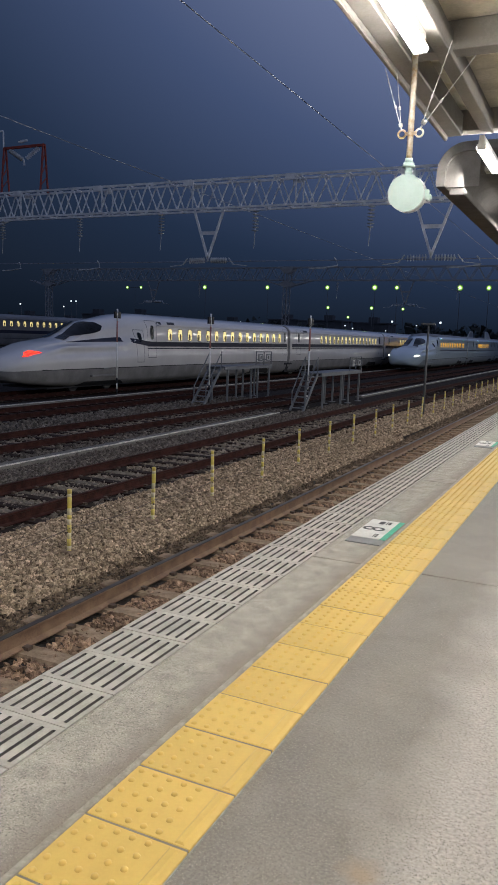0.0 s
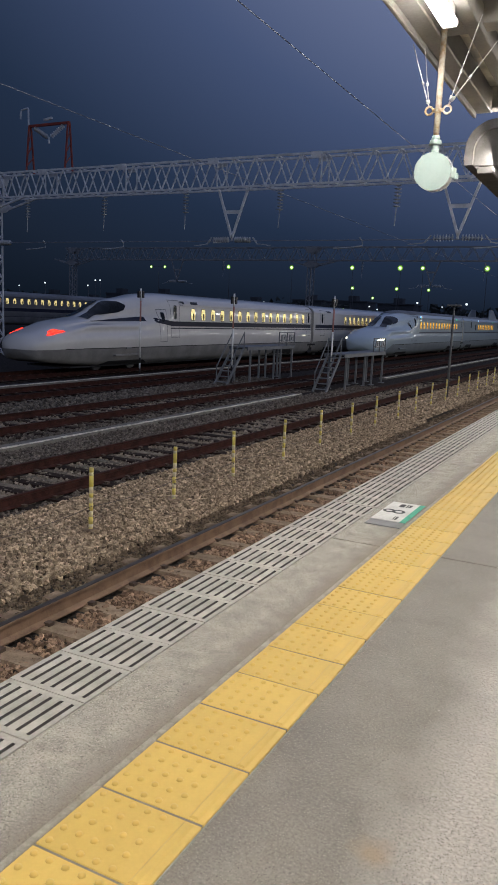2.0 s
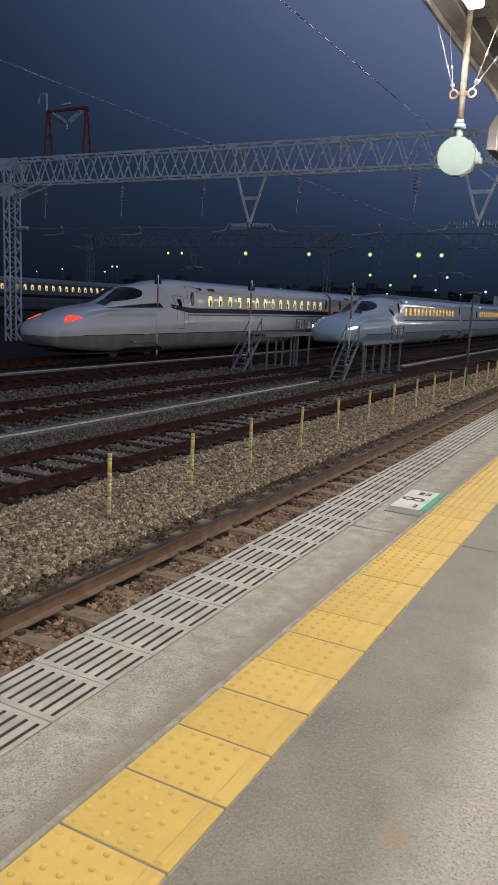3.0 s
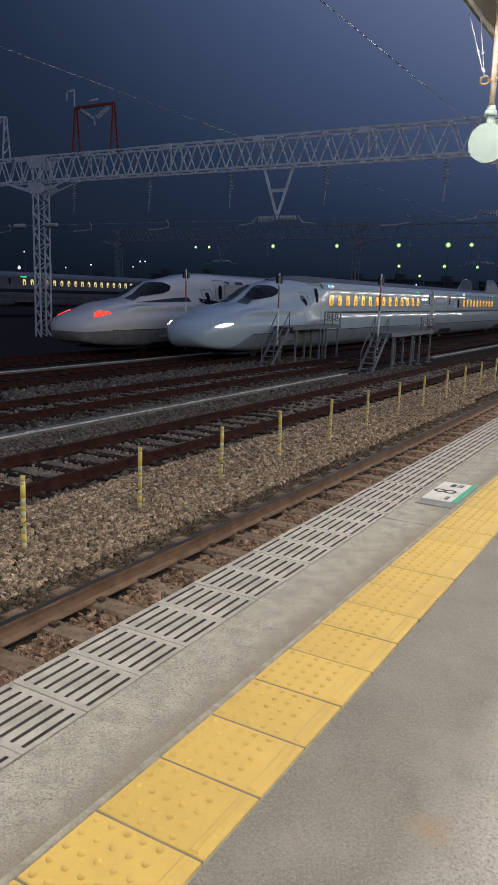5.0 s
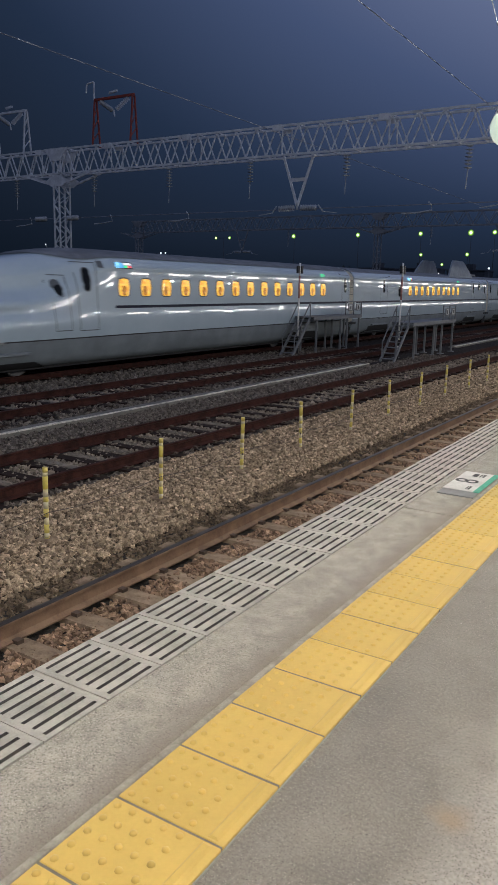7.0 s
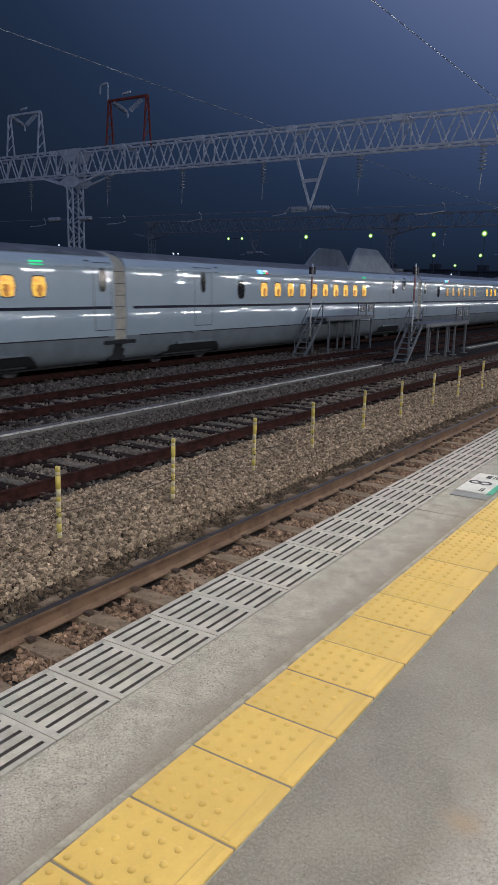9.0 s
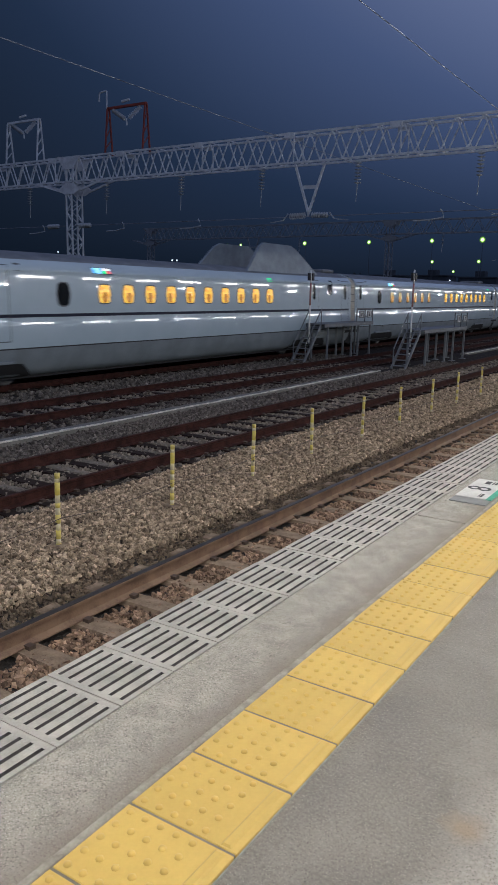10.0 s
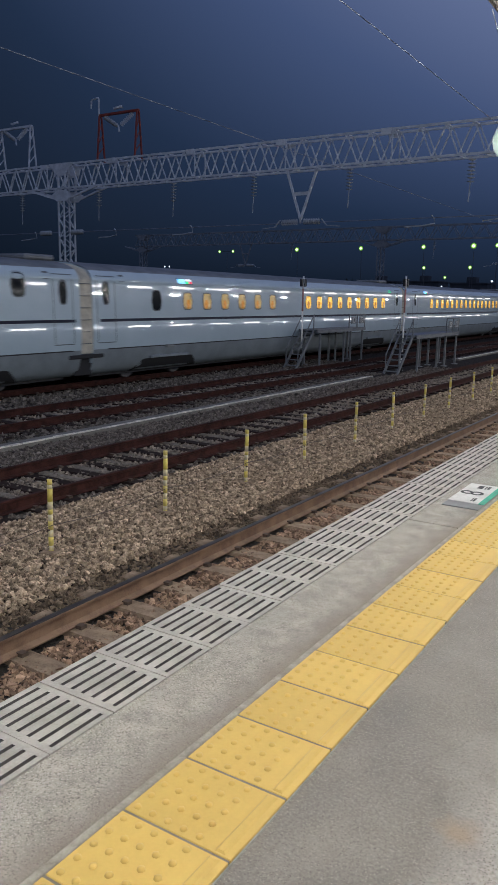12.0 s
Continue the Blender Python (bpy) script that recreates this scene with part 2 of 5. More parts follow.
M_DISPW = lit("white_display_line", (0.95, 0.97, 1.0), 0.9)
M_DISPR = lit("red_display_line", (1.0, 0.10, 0.14), 0.9)
M_SHIELD = mat("grey_shield_paint", (0.30, 0.335, 0.36), 0.5, scale=2, bump=0)
M_CREAMW = lit("cream_lit_window", (1.0, 0.83, 0.34), 0.85, (0.72, 0.55, 0.20), 9)
M_SEAT_A = mat("dim_grey_seat", (0.16, 0.13, 0.07), 0.8, bump=0)
M_SEAT_B = lit("lamplit_orange_seat", (0.62, 0.25, 0.035), 0.62, (0.34, 0.13, 0.02), 9)
M_DIMW = lit("dim_lit_window", (0.62, 0.42, 0.14), 0.42, (0.10, 0.09, 0.07), 5.0)
M_DARKW = mat("dark_window", (0.012, 0.014, 0.016), 0.1, bump=0)
M_DARKW.node_tree.nodes["Principled BSDF"].inputs["Specular IOR Level"].default_value = 0.15
M_HEAD = lit("headlamp_white", (1.0, 0.93, 0.68), 7.0)
M_TAIL = lit("tail_lamp_red", (1.0, 0.05, 0.015), 2.2, (0.75, 0.01, 0.005), 8)
M_DISPB = lit("blue_white_display", (0.35, 0.75, 1.0), 1.3, (0.06, 0.3, 0.6), 7)
M_DISPG = lit("green_display", (0.05, 0.9, 0.3), 1.0)
M_FLOOD = lit("yellow_green_floodlamp", (0.42, 0.80, 0.16), 0.85)
M_HALO = lit("dim_green_halo", (0.16, 0.36, 0.07), 0.32)
M_BULB = lit("hot_lamp_bulb", (0.85, 1.0, 0.50), 2.2)
M_MAST = mat("dark_far_mast", (0.10, 0.105, 0.11), 0.8, scale=3)
M_CITY = lit("distant_white_lamp", (0.85, 0.95, 1.0), 1.2)
M_TREE = mat("far_dark_trees", (0.030, 0.036, 0.030), 0.9, scale=0.4)
M_BLDG = mat("far_building_wall", (0.07, 0.075, 0.08), 0.8, scale=0.3)


# ---- mesh helpers ----
def part(name, bm, material, parent=None, label="", smooth=False):
    me = bpy.data.meshes.new(name)
    bm.to_mesh(me)
    bm.free()
    for mm in material if isinstance(material, (list, tuple)) else [material]:
        me.materials.append(mm)
    if smooth:
        for p in me.polygons:
            p.use_smooth = True
    ob = new(name, me)
    ob.parent = parent
    if label:
        ob["label"] = label
    return ob


def empty(name, x=0, y=0, z=0):
    ob = new(name)
    ob.location = (x, y, z)
    ob.empty_display_size = 0.2
    return ob


def box(bm, x0, x1, y0, y1, z0, z1, mi=0, bevel=0.0):
    v = [bm.verts.new((x, y, z)) for x in (x0, x1) for y in (y0, y1) for z in (z0, z1)]
    fs = []
    for q in ((0, 1, 3, 2), (4, 6, 7, 5), (0, 4, 5, 1), (2, 3, 7, 6), (0, 2, 6, 4), (1, 5, 7, 3)):
        f = bm.faces.new([v[i] for i in q])
        f.material_index = mi
        fs.append(f)
    if bevel:
        es = {e for f in fs for e in f.edges}
        bmesh.ops.bevel(bm, geom=list(es), offset=bevel, segments=1, affect="EDGES")
    return fs


def rod(bm, p, q, r, n=6, r2=None, mi=0):
    p, q = Vector(p), Vector(q)
    d = (q - p).normalized()
    a = d.orthogonal().normalized()
    b = d.cross(a)
    r2 = r if r2 is None else r2
    ra = [bm.verts.new(p + (a * math.cos(2 * math.pi * k / n) + b * math.sin(2 * math.pi * k / n)) * r) for k in range(n)]
    rb = [bm.verts.new(q + (a * math.cos(2 * math.pi * k / n) + b * math.sin(2 * math.pi * k / n)) * r2) for k in range(n)]
    for k in range(n):
        f = bm.faces.new([ra[k], ra[(k + 1) % n], rb[(k + 1) % n], rb[k]])
        f.material_index = mi
        f.smooth = n > 6
    bm.faces.new(ra[::-1]).material_index = mi
    bm.faces.new(rb).material_index = mi


def bar(bm, p, q, w, h=None, mi=0):
    """A square bar from p to q."""
    p, q = Vector(p), Vector(q)
    d = (q - p).normalized()
    up = Vector((0, 0, 1)) if abs(d.z) < 0.95 else Vector((0, 1, 0))
    a = d.cross(up).normalized()
    b = a.cross(d)
    h = h or w
    ra, rb = [], []
    for u, v in ((-1, -1), (1, -1), (1, 1), (-1, 1)):
        o = a * u * w / 2 + b * v * h / 2
        ra.append(bm.verts.new(p + o))
        rb.append(bm.verts.new(q + o))
    for k in range(4):
        bm.faces.new([ra[k], ra[(k + 1) % 4], rb[(k + 1) % 4], rb[k]]).material_index = mi
    bm.faces.new(ra[::-1]).material_index = mi
    bm.faces.new(rb).material_index = mi


def sweep(bm, pts, r, n=5, mi=0):
    """One bent tube through points."""
    rings = []
    for k, p in enumerate(pts):
        p = Vector(p)
        d = (Vector(pts[min(k + 1, len(pts) - 1)]) - Vector(pts[max(k - 1, 0)])).normalized()
        a = d.cross(Vector((0.31, 0.17, 0.93))).normalized()
        b = d.cross(a)
        rings.append([bm.verts.new(p + (a * math.cos(2 * math.pi * j / n) + b * math.sin(2 * math.pi * j / n)) * r) for j in range(n)])
    for ra, rb in zip(rings, rings[1:]):
        for j in range(n):
            bm.faces.new([ra[j], ra[(j + 1) % n], rb[(j + 1) % n], rb[j]]).material_index = mi
    bm.faces.new(rings[0][::-1]).material_index = mi
    bm.faces.new(rings[-1]).material_index = mi


def extrude_xz(bm, pts, y0, y1, mi=0, closed=True):
    a = [bm.verts.new((x, y0, z)) for x, z in pts]
    b = [bm.verts.new((x, y1, z)) for x, z in pts]
    n = len(pts)
    for k in range(n if closed else n - 1):
        bm.faces.new([a[k], b[k], b[(k + 1) % n], a[(k + 1) % n]]).material_index = mi
    if closed:
        bm.faces.new(a).material_index = mi
        bm.faces.new(b[::-1]).material_index = mi


def fix(bm):
    bmesh.ops.recalc_face_normals(bm, faces=bm.faces[:])
    return bm


RAIL = -1.18
BED = -1.40


# ---- ground ----
def build_ground():
    bm = bmesh.new()
    xs = [-2500, -400, -120, -60, -40, -0.75, 9, 120, 400, 2500]
    ys = [-2500, -300, -60, 0, 60, 150, 300, 800, 2500]
    vs = [[bm.verts.new((x, y, BED)) for y in ys] for x in xs]
    for i in range(len(xs) - 1):
        for j in range(len(ys) - 1):
            bm.faces.new([vs[i][j], vs[i + 1][j], vs[i + 1][j + 1], vs[i][j + 1]])
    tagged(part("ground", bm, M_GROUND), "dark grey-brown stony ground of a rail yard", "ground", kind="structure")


PLAT_X0, PLAT_Y0, PLAT_Y1 = -0.75, -46.0, 118.0


def build_platform():
    bm = bmesh.new()
    box(bm, PLAT_X0 + 0.02, 9.0, PLAT_Y0, PLAT_Y1, BED - 0.2, -0.205)
    plat = tagged(part("platform", bm, M_CORE), "concrete station platform with drain slots and yellow tactile strip", "platform", kind="structure")
    bm = bmesh.new()
    box(bm, PLAT_X0, PLAT_X0 + 0.018, PLAT_Y0, PLAT_Y1, BED - 0.2, -0.055)
    part("platform_face", bm, M_WALL, plat)
    return plat


def railway_track(xc, y0, y1, pieces, sleeper_mat, pitch, half, label, shiny=True, slabs=False):
    track = tagged(empty("railway_track", xc, 0, RAIL), label, "railway track", "tracks of the yard", "structure")
    prof = [(-0.065, -0.17), (0.065, -0.17), (0.065, -0.158), (0.012, -0.135), (0.010, -0.045), (0.034, -0.030), (0.034, -0.006), (0.026, 0.0), (-0.026, 0.0), (-0.034, -0.006), (-0.034, -0.030), (-0.010, -0.045), (-0.012, -0.135), (-0.065, -0.158)]
    for side in (-0.7525, 0.7525):
        bm = bmesh.new()
        extrude_xz(bm, [(x + side, z) for x, z in prof], y0, y1)
        fix(bm)
        for f in bm.faces:
            if f.normal.z > 0.7 and f.calc_center_median().z > -0.01:
                f.material_index = 1 if shiny else 0
        part("rail", bm, [M_RUST if shiny else M_RUST_D, M_SHINE], track)
    bm = bmesh.new()
    v = [bm.verts.new(p) for p in ((-1.2, -0.13, -0.26), (1.2, -0.13, -0.26), (1.2, 0.13, -0.26), (-1.2, 0.13, -0.26), (-1.2, -0.10, -0.172), (1.2, -0.10, -0.172), (1.2, 0.10, -0.172), (-1.2, 0.10, -0.172))]
    for q in ((4, 5, 6, 7), (0, 1, 5, 4), (1, 2, 6, 5), (2, 3, 7, 6), (3, 0, 4, 7)):
        bm.faces.new([v[i] for i in q])
    for side in (-0.7525, 0.7525):
        for d in (-0.088, 0.088):
            box(bm, side + d - 0.034, side + d + 0.034, -0.032, 0.032, -0.173, -0.140, 1)
    fix(bm)
    me = bpy.data.meshes.new("sleeper")
    bm.to_mesh(me)
    bm.free()
    me.materials.append(sleeper_mat)
    me.materials.append(M_CLIP)
    slab = None
    if slabs:
        bm = bmesh.new()
        box(bm, -0.71, 0.71, -0.085, 0.085, -0.26, -0.182, 0, 0.012)
        slab = bpy.data.meshes.new("tie_slab")
        bm.to_mesh(slab)
        bm.free()
        slab.materials.append(M_SLABTIE)
    count = int((y1 - y0) / pitch)
    far = bmesh.new()
    for k in range(count):
        y = y0 + (k + 0.5) * pitch
        if pieces[0] <= y <= pieces[1]:
            ob = new("sleeper", me)
            ob.parent = track
            ob.location = (random.uniform(-0.02, 0.02), y + random.uniform(-0.02, 0.02), random.uniform(-0.012, 0.0))
            ob.rotation_euler = (0, 0, random.uniform(-0.012, 0.012))
            if slab and random.random() < 0.85:
                ob = new("tie_slab", slab)
                ob.parent = track
                ob.location = (random.uniform(-0.05, 0.05), y + 0.27 + random.uniform(-0.03, 0.03), random.uniform(-0.016, 0.002))
                ob.rotation_euler = (random.uniform(-0.02, 0.02), random.uniform(-0.01, 0.01), random.uniform(-0.02, 0.02))
        else:
            box(far, -1.2, 1.2, y - 0.11, y + 0.11, -0.26, -0.174)
    if far.verts:
        part("far_sleepers", far, sleeper_mat, track)["kind"] = "stuff"
    else:
        far.free()
    return track


def scatter_stones(name, label, areas, material, seed):
    """Loose stones of a ballast bed, each a small uneven block."""
    rng = np.random.default_rng(seed)
    base = np.array([(-1, -1, -1), (1, -1, -1), (1, 1, -1), (-1, 1, -1), (-1, -1, 1), (1, -1, 1), (1, 1, 1), (-1, 1, 1)], float) * 0.5
    quads = np.array([(4, 5, 6, 7), (0, 1, 5, 4), (1, 2, 6, 5), (2, 3, 7, 6), (3, 0, 4, 7)])
    V, Q, off = [], [], 0
    for x0, x1, y0, y1, per, size, zb in areas:
        n = int((x1 - x0) * (y1 - y0) * per)
        c = np.stack([rng.uniform(x0, x1, n), rng.uniform(y0, y1, n), zb + rng.uniform(-0.030, 0.026, n)], 1)
        a, b, g = rng.uniform(0, 6.28, n), rng.uniform(-0.7, 0.7, n), rng.uniform(-0.7, 0.7, n)
        s = size * rng.uniform(0.55, 1.35, (n, 1, 1)) * rng.uniform(0.7, 1.2, (n, 1, 3))
        p = base[None] * s * rng.uniform(0.42, 1.35, (n, 8, 3)) + rng.uniform(-0.16, 0.16, (n, 8, 3)) * s
        ca, sa, cb, sb, cg, sg = (f[:, None] for f in (np.cos(a), np.sin(a), np.cos(b), np.sin(b), np.cos(g), np.sin(g)))
        x, y, z = p[..., 0], p[..., 1], p[..., 2]
        y, z = y * cb - z * sb, y * sb + z * cb
        x, z = x * cg - z * sg, x * sg + z * cg
        x, y = x * ca - y * sa, x * sa + y * ca
        V.append((np.stack([x, y, z], 2) + c[:, None]).reshape(-1, 3))
        Q.append((quads[None] + 8 * np.arange(n)[:, None, None]).reshape(-1, 4) + off)
        off += 8 * n
    V, Q = np.concatenate(V), np.concatenate(Q)
    me = bpy.data.meshes.new(name)
    me.from_pydata(V.tolist(), [], Q.tolist())
    me.materials.append(material)
    ob = new(name, me)
    tagged(ob, label, "ballast", kind="stuff")
    return ob


build_ground()
platform = build_platform()
railway_track(-2.42, -12, 130, (0, 60), M_SLEEP, 0.62, 1.2, "rusty standard-gauge rails on pale concrete sleepers")
railway_track(-7.05, -14, 190, (2, 60), M_SLEEP_D, 0.62, 1.2, "rusty rails on dark timber sleepers in ballast", False, True)
railway_track(-11.65, -14, 220, (4, 60), M_SLEEP_D, 0.62, 1.2, "rusty yard track on dark sleepers", False, True)
railway_track(-15.98, -40, 260, (4, 40), M_SLEEP_D, 0.62, 1.2, "dark yard track under the arriving train", False)
railway_track(-20.63, -40, 260, (8, 30), M_SLEEP_D, 0.62, 1.2, "dark yard track under the standing train", False)


# ---- bullet trains ----
def lerp(tab, s):
    for (a, u), (b, v) in zip(tab, tab[1:]):
        if s <= b:
            k = max(0.0, (s - a) / (b - a))
            k = k * k * (3 - 2 * k) * 0.35 + k * 0.65
            return u + (v - u) * k
    return tab[-1][1]


SECTION = [(0, 0.24), (0.8, 0.24), (1.22, 0.26), (1.47, 0.40), (1.59, 0.65), (1.657, 0.93), (1.69, 1.25), (1.703, 1.58), (1.6744, 1.84), (1.6677, 2.42), (1.6510, 2.78), (1.6404, 2.97), (1.632, 3.11), (1.40, 3.36), (0.82, 3.53), (0, 3.60)]
# the nose: half width, roof line, crease, foot of the cab dome, its half width, body seam, keel
W_TAB = [(0, 0.02), (0.03, 0.40), (0.10, 0.70), (0.24, 0.96), (0.5, 1.19), (0.99, 1.38), (1.6, 1.50), (2.5, 1.58), (4, 1.645), (6, 1.675), (8, 1.69), (99, 1.69)]
TOP_B = [(0, 0.98), (0.03, 1.10), (0.10, 1.29), (0.24, 1.47), (0.5, 1.61), (0.99, 1.76), (1.6, 1.94), (2.3, 2.12), (3.0, 2.20), (3.73, 2.30), (4.3, 2.46), (4.8, 2.72), (5.3, 2.96), (5.8, 3.09), (6.66, 3.23), (8.1, 3.42), (10.7, 3.60), (99, 3.60)]
CREASE = [(0, 0.975), (0.03, 1.0), (0.10, 1.06), (0.24, 1.14), (0.5, 1.24), (0.99, 1.35), (1.6, 1.43), (2.5, 1.50), (5, 1.57), (7.5, 1.62), (10.7, 1.84), (99, 1.84)]
FOOT = [(0, 0.978), (0.5, 1.35), (1.0, 1.55), (2, 1.80), (3, 1.97), (6, 2.01), (7.5, 2.05), (10.7, 2.5), (99, 2.5)]
DOME = [(0, 0.02), (0.5, 0.8), (2, 1.06), (3, 1.02), (4, 0.95), (5.5, 0.94), (6.5, 1.02), (7.5, 1.16), (8.5, 1.36), (10.7, 1.65), (99, 1.65)]
SEAM_B = [(0, 0.968), (0.1, 0.97), (0.5, 1.0), (1.5, 1.04), (3, 1.05), (99, 1.05)]
BOT_B = [(0, 0.962), (0.03, 0.84), (0.10, 0.72), (0.3, 0.55), (1.0, 0.42), (2.5, 0.31), (4, 0.24), (99, 0.24)]
TIP = 0.62


def ease(v, a, b):
    k = min(1.0, max(0.0, (v - a) / (b - a)))
    return k * k * (3 - 2 * k)


def spline(pts, u):
    """A smooth curve through the points of a section."""
    n = len(pts) - 1
    i = min(int(u), n - 1)
    k = u - i
    p0, p1, p2, p3 = pts[max(i - 1, 0)], pts[i], pts[i + 1], pts[min(i + 2, n)]
    if i == n - 1:
        p3 = (-p1[0], p1[1])
    return tuple(b + 0.5 * k * (c - a + k * (2 * a - 5 * b + 4 * c - d + k * (3 * (b - c) + d - a))) for a, b, c, d in zip(p0, p1, p2, p3))


NOSE_CUT = {}


def nose_section(s):
    """The section of the nose at s metres behind its tip: a wide low bill, a crease, and a narrow cab dome."""
    key = round(s, 5)
    if key not in NOSE_CUT:
        v = max(0.0, (s - TIP) * 10.7 / (10.7 - TIP))
        w, zt, zc, zv, wd, zs, zb = (lerp(tab, v) for tab in (W_TAB, TOP_B, CREASE, FOOT, DOME, SEAM_B, BOT_B))
        pts = []
        for x, z in SECTION[:8]:
            zz = zb + (z - 0.24) / 0.81 * (zs - zb) if z < 1.05 else zs + (z - 1.05) / 0.79 * (zc - zs)
            pts.append((x * w / 1.69, zz))
        high = zt - zv
        scoop = ease(v, 1.4, 3.2) * (1 - ease(v, 5.5, 8.0))
        edge = w * 0.93 - 0.02 * scoop
        dome = [(w * 0.985, zc), (w * 0.96 - 0.09 * scoop, zc + (zv - zc) * 0.42), (edge, zv), (edge * 0.55 + wd * 0.45, zv + 0.14 * high), (wd, zv + 0.30 * high), (wd * 0.92, zv + 0.62 * high), (wd * 0.55, zv + 0.92 * high), (0, zt)]
        bill = [(w * math.cos(a), zc + (zt - zc) * math.sin(a)) for a in (0.0, 0.22, 0.45, 0.68, 0.91, 1.13, 1.35, math.pi / 2)]
        f, g = ease(v, 0.7, 3.0), ease(v, 7.2, 10.7)
        for k in range(8):
            q = [bill[k][j] * (1 - f) + dome[k][j] * f for j in (0, 1)]
            pts.append(tuple(q[j] * (1 - g) + SECTION[8 + k][j] * g for j in (0, 1)))
        NOSE_CUT[key] = pts
    return NOSE_CUT[key]


def surf(s, u, nose):
    """The train's skin at s metres from its tip; u runs over the section's points from the keel to the roof."""
    return spline(nose_section(s) if nose and s < 10.7 else SECTION, u)


def u_at(s, z, nose):
    lo, hi = 2.0, len(SECTION) - 1.0
    for _ in range(30):
        mid = (lo + hi) / 2
        if surf(s, mid, nose)[1] < z:
            lo = mid
        else:
            hi = mid
    return (lo + hi) / 2


def skin(bm, s_list, u_list, nose, side, lift=0.0, mi=0):
    """A sheet on the train's skin, one side or the other, lifted off it."""
    grid = []
    for s, us in zip(s_list, u_list):
        row = []
        for u in us:
            x, z = surf(s, u, nose)
            x2, z2 = surf(s, min(u + 0.05, len(SECTION) - 1), nose)
            x1, z1 = surf(s, max(u - 0.05, 0), nose)
            t = Vector((x2 - x1, z2 - z1))
            nrm = Vector((t.y, -t.x)).normalized() if t.length > 1e-6 else Vector((0, 1))
            row.append(bm.verts.new((side * (x + nrm.x * lift), s, z + nrm.y * lift)))
        grid.append(row)
    for a, b in zip(grid, grid[1:]):
        for k in range(len(a) - 1):
            q = [a[k], a[k + 1], b[k + 1], b[k]]
            f = bm.faces.new(q if side > 0 else q[::-1])
            f.material_index = mi
            f.smooth = True
    return grid


def decal(bm, s0, s1, zlo, zhi, nose, side, lift, cols=8, rows=3):
    ss = [s0 + (s1 - s0) * k / cols for k in range(cols + 1)]
    us = []
    for s in ss:
        a, b = u_at(s, zlo(s), nose), u_at(s, zhi(s), nose)
        us.append([a + (b - a) * k / rows for k in range(rows + 1)])
    skin(bm, ss, us, nose, side, lift)
    return bm


def rounded(sc, w, zc, h, e=4.0):
    def half(s):
        k = min(1.0, abs(2 * (s - sc) / w))
        return h / 2 * max(0.0, 1 - k ** e) ** (1 / e)
    return (lambda s: zc - half(s)), (lambda s: zc + half(s))


def shell(s0, s1, nose, u0, u1, lift=0.0):
    bm = bmesh.new()
    n = 46 if nose else 6
    s0 = TIP if nose else s0
    ss = [s0 + (s1 - s0) * (k / n) ** (2.2 if nose else 1) for k in range(n + 1)]
    m = 26
    def at(u, s):
        return u(s) if callable(u) else u
    us = [[at(u0, s) + (at(u1, s) - at(u0, s)) * k / m for k in range(m + 1)] for s in ss]
    for side in (1, -1):
        skin(bm, ss, us, nose, side, lift)
    return bm, ss


def frame_strip(bm, sc, w, zc, h, nose, side, t=0.026, lift=0.006, e=8):
    """A rounded seam round a door."""
    lo, hi = rounded(sc, w, zc, h, e)
    ss = [sc - w / 2 + w * k / 14 for k in range(15)]
    li, hi2 = rounded(sc, w - 2 * t, zc, h - 2 * t, e)
    for s0, s1 in ((sc - w / 2, sc - w / 2 + t), (sc + w / 2 - t, sc + w / 2)):
        decal(bm, s0, s1, lambda s: zc - h / 2 * 0.96, lambda s: zc + h / 2 * 0.96, nose, side, lift, 1, 8)
    decal(bm, sc - w / 2, sc + w / 2, lambda s: zc - h / 2, lambda s: zc - h / 2 + t, nose, side, lift, 2, 1)
    decal(bm, sc - w / 2, sc + w / 2, lambda s: zc + h / 2 - t, lambda s: zc + h / 2, nose, side, lift, 2, 1)


U_LINE, U_ROOF = 5.38, 12.85


def put_window(car, sc, zc, w, h, nose, side, material, name="window", e=4.0):
    bm = bmesh.new()
    lo, hi = rounded(sc, w, zc, h, e)
    decal(bm, sc - w / 2, sc + w / 2, lo, hi, nose, side, 0.012, 10, 2)
    bmesh.ops.translate(bm, verts=bm.verts[:], vec=(0, -sc, -zc))
    bm2 = bmesh.new()
    lo, hi = rounded(sc, w + 0.07, zc, h + 0.07, e)
    decal(bm2, sc - w / 2 - 0.035, sc + w / 2 + 0.035, lo, hi, nose, side, 0.006, 10, 2)
    bmesh.ops.translate(bm2, verts=bm2.verts[:], vec=(0, -sc, -zc))
    fr = part("window_frame" if name == "window" else name + "_frame", bm2, M_SEAM, car)
    ob = part(name, bm, material, car)
    ob.location = fr.location = (0, sc, zc)
    if name == "window" and side > 0:
        # seat back in the lit window; B's glows, lamplight put into its colour
        bm3 = bmesh.new()
        sx = sc - 0.02 * w / 0.5 + 0.05 * math.sin(sc * 7.3)
        lo, hi = rounded(sx, w * 0.46, zc - h * 0.19, h * 0.58, 2.8)
        decal(bm3, sx - w * 0.23, sx + w * 0.23, lo, hi, nose, side, 0.015, 6, 1)
        bmesh.ops.translate(bm3, verts=bm3.verts[:], vec=(0, -sc, -zc))
        part("seat_back", bm3, M_SEAT_A if material is M_CREAMW else M_SEAT_B, ob)


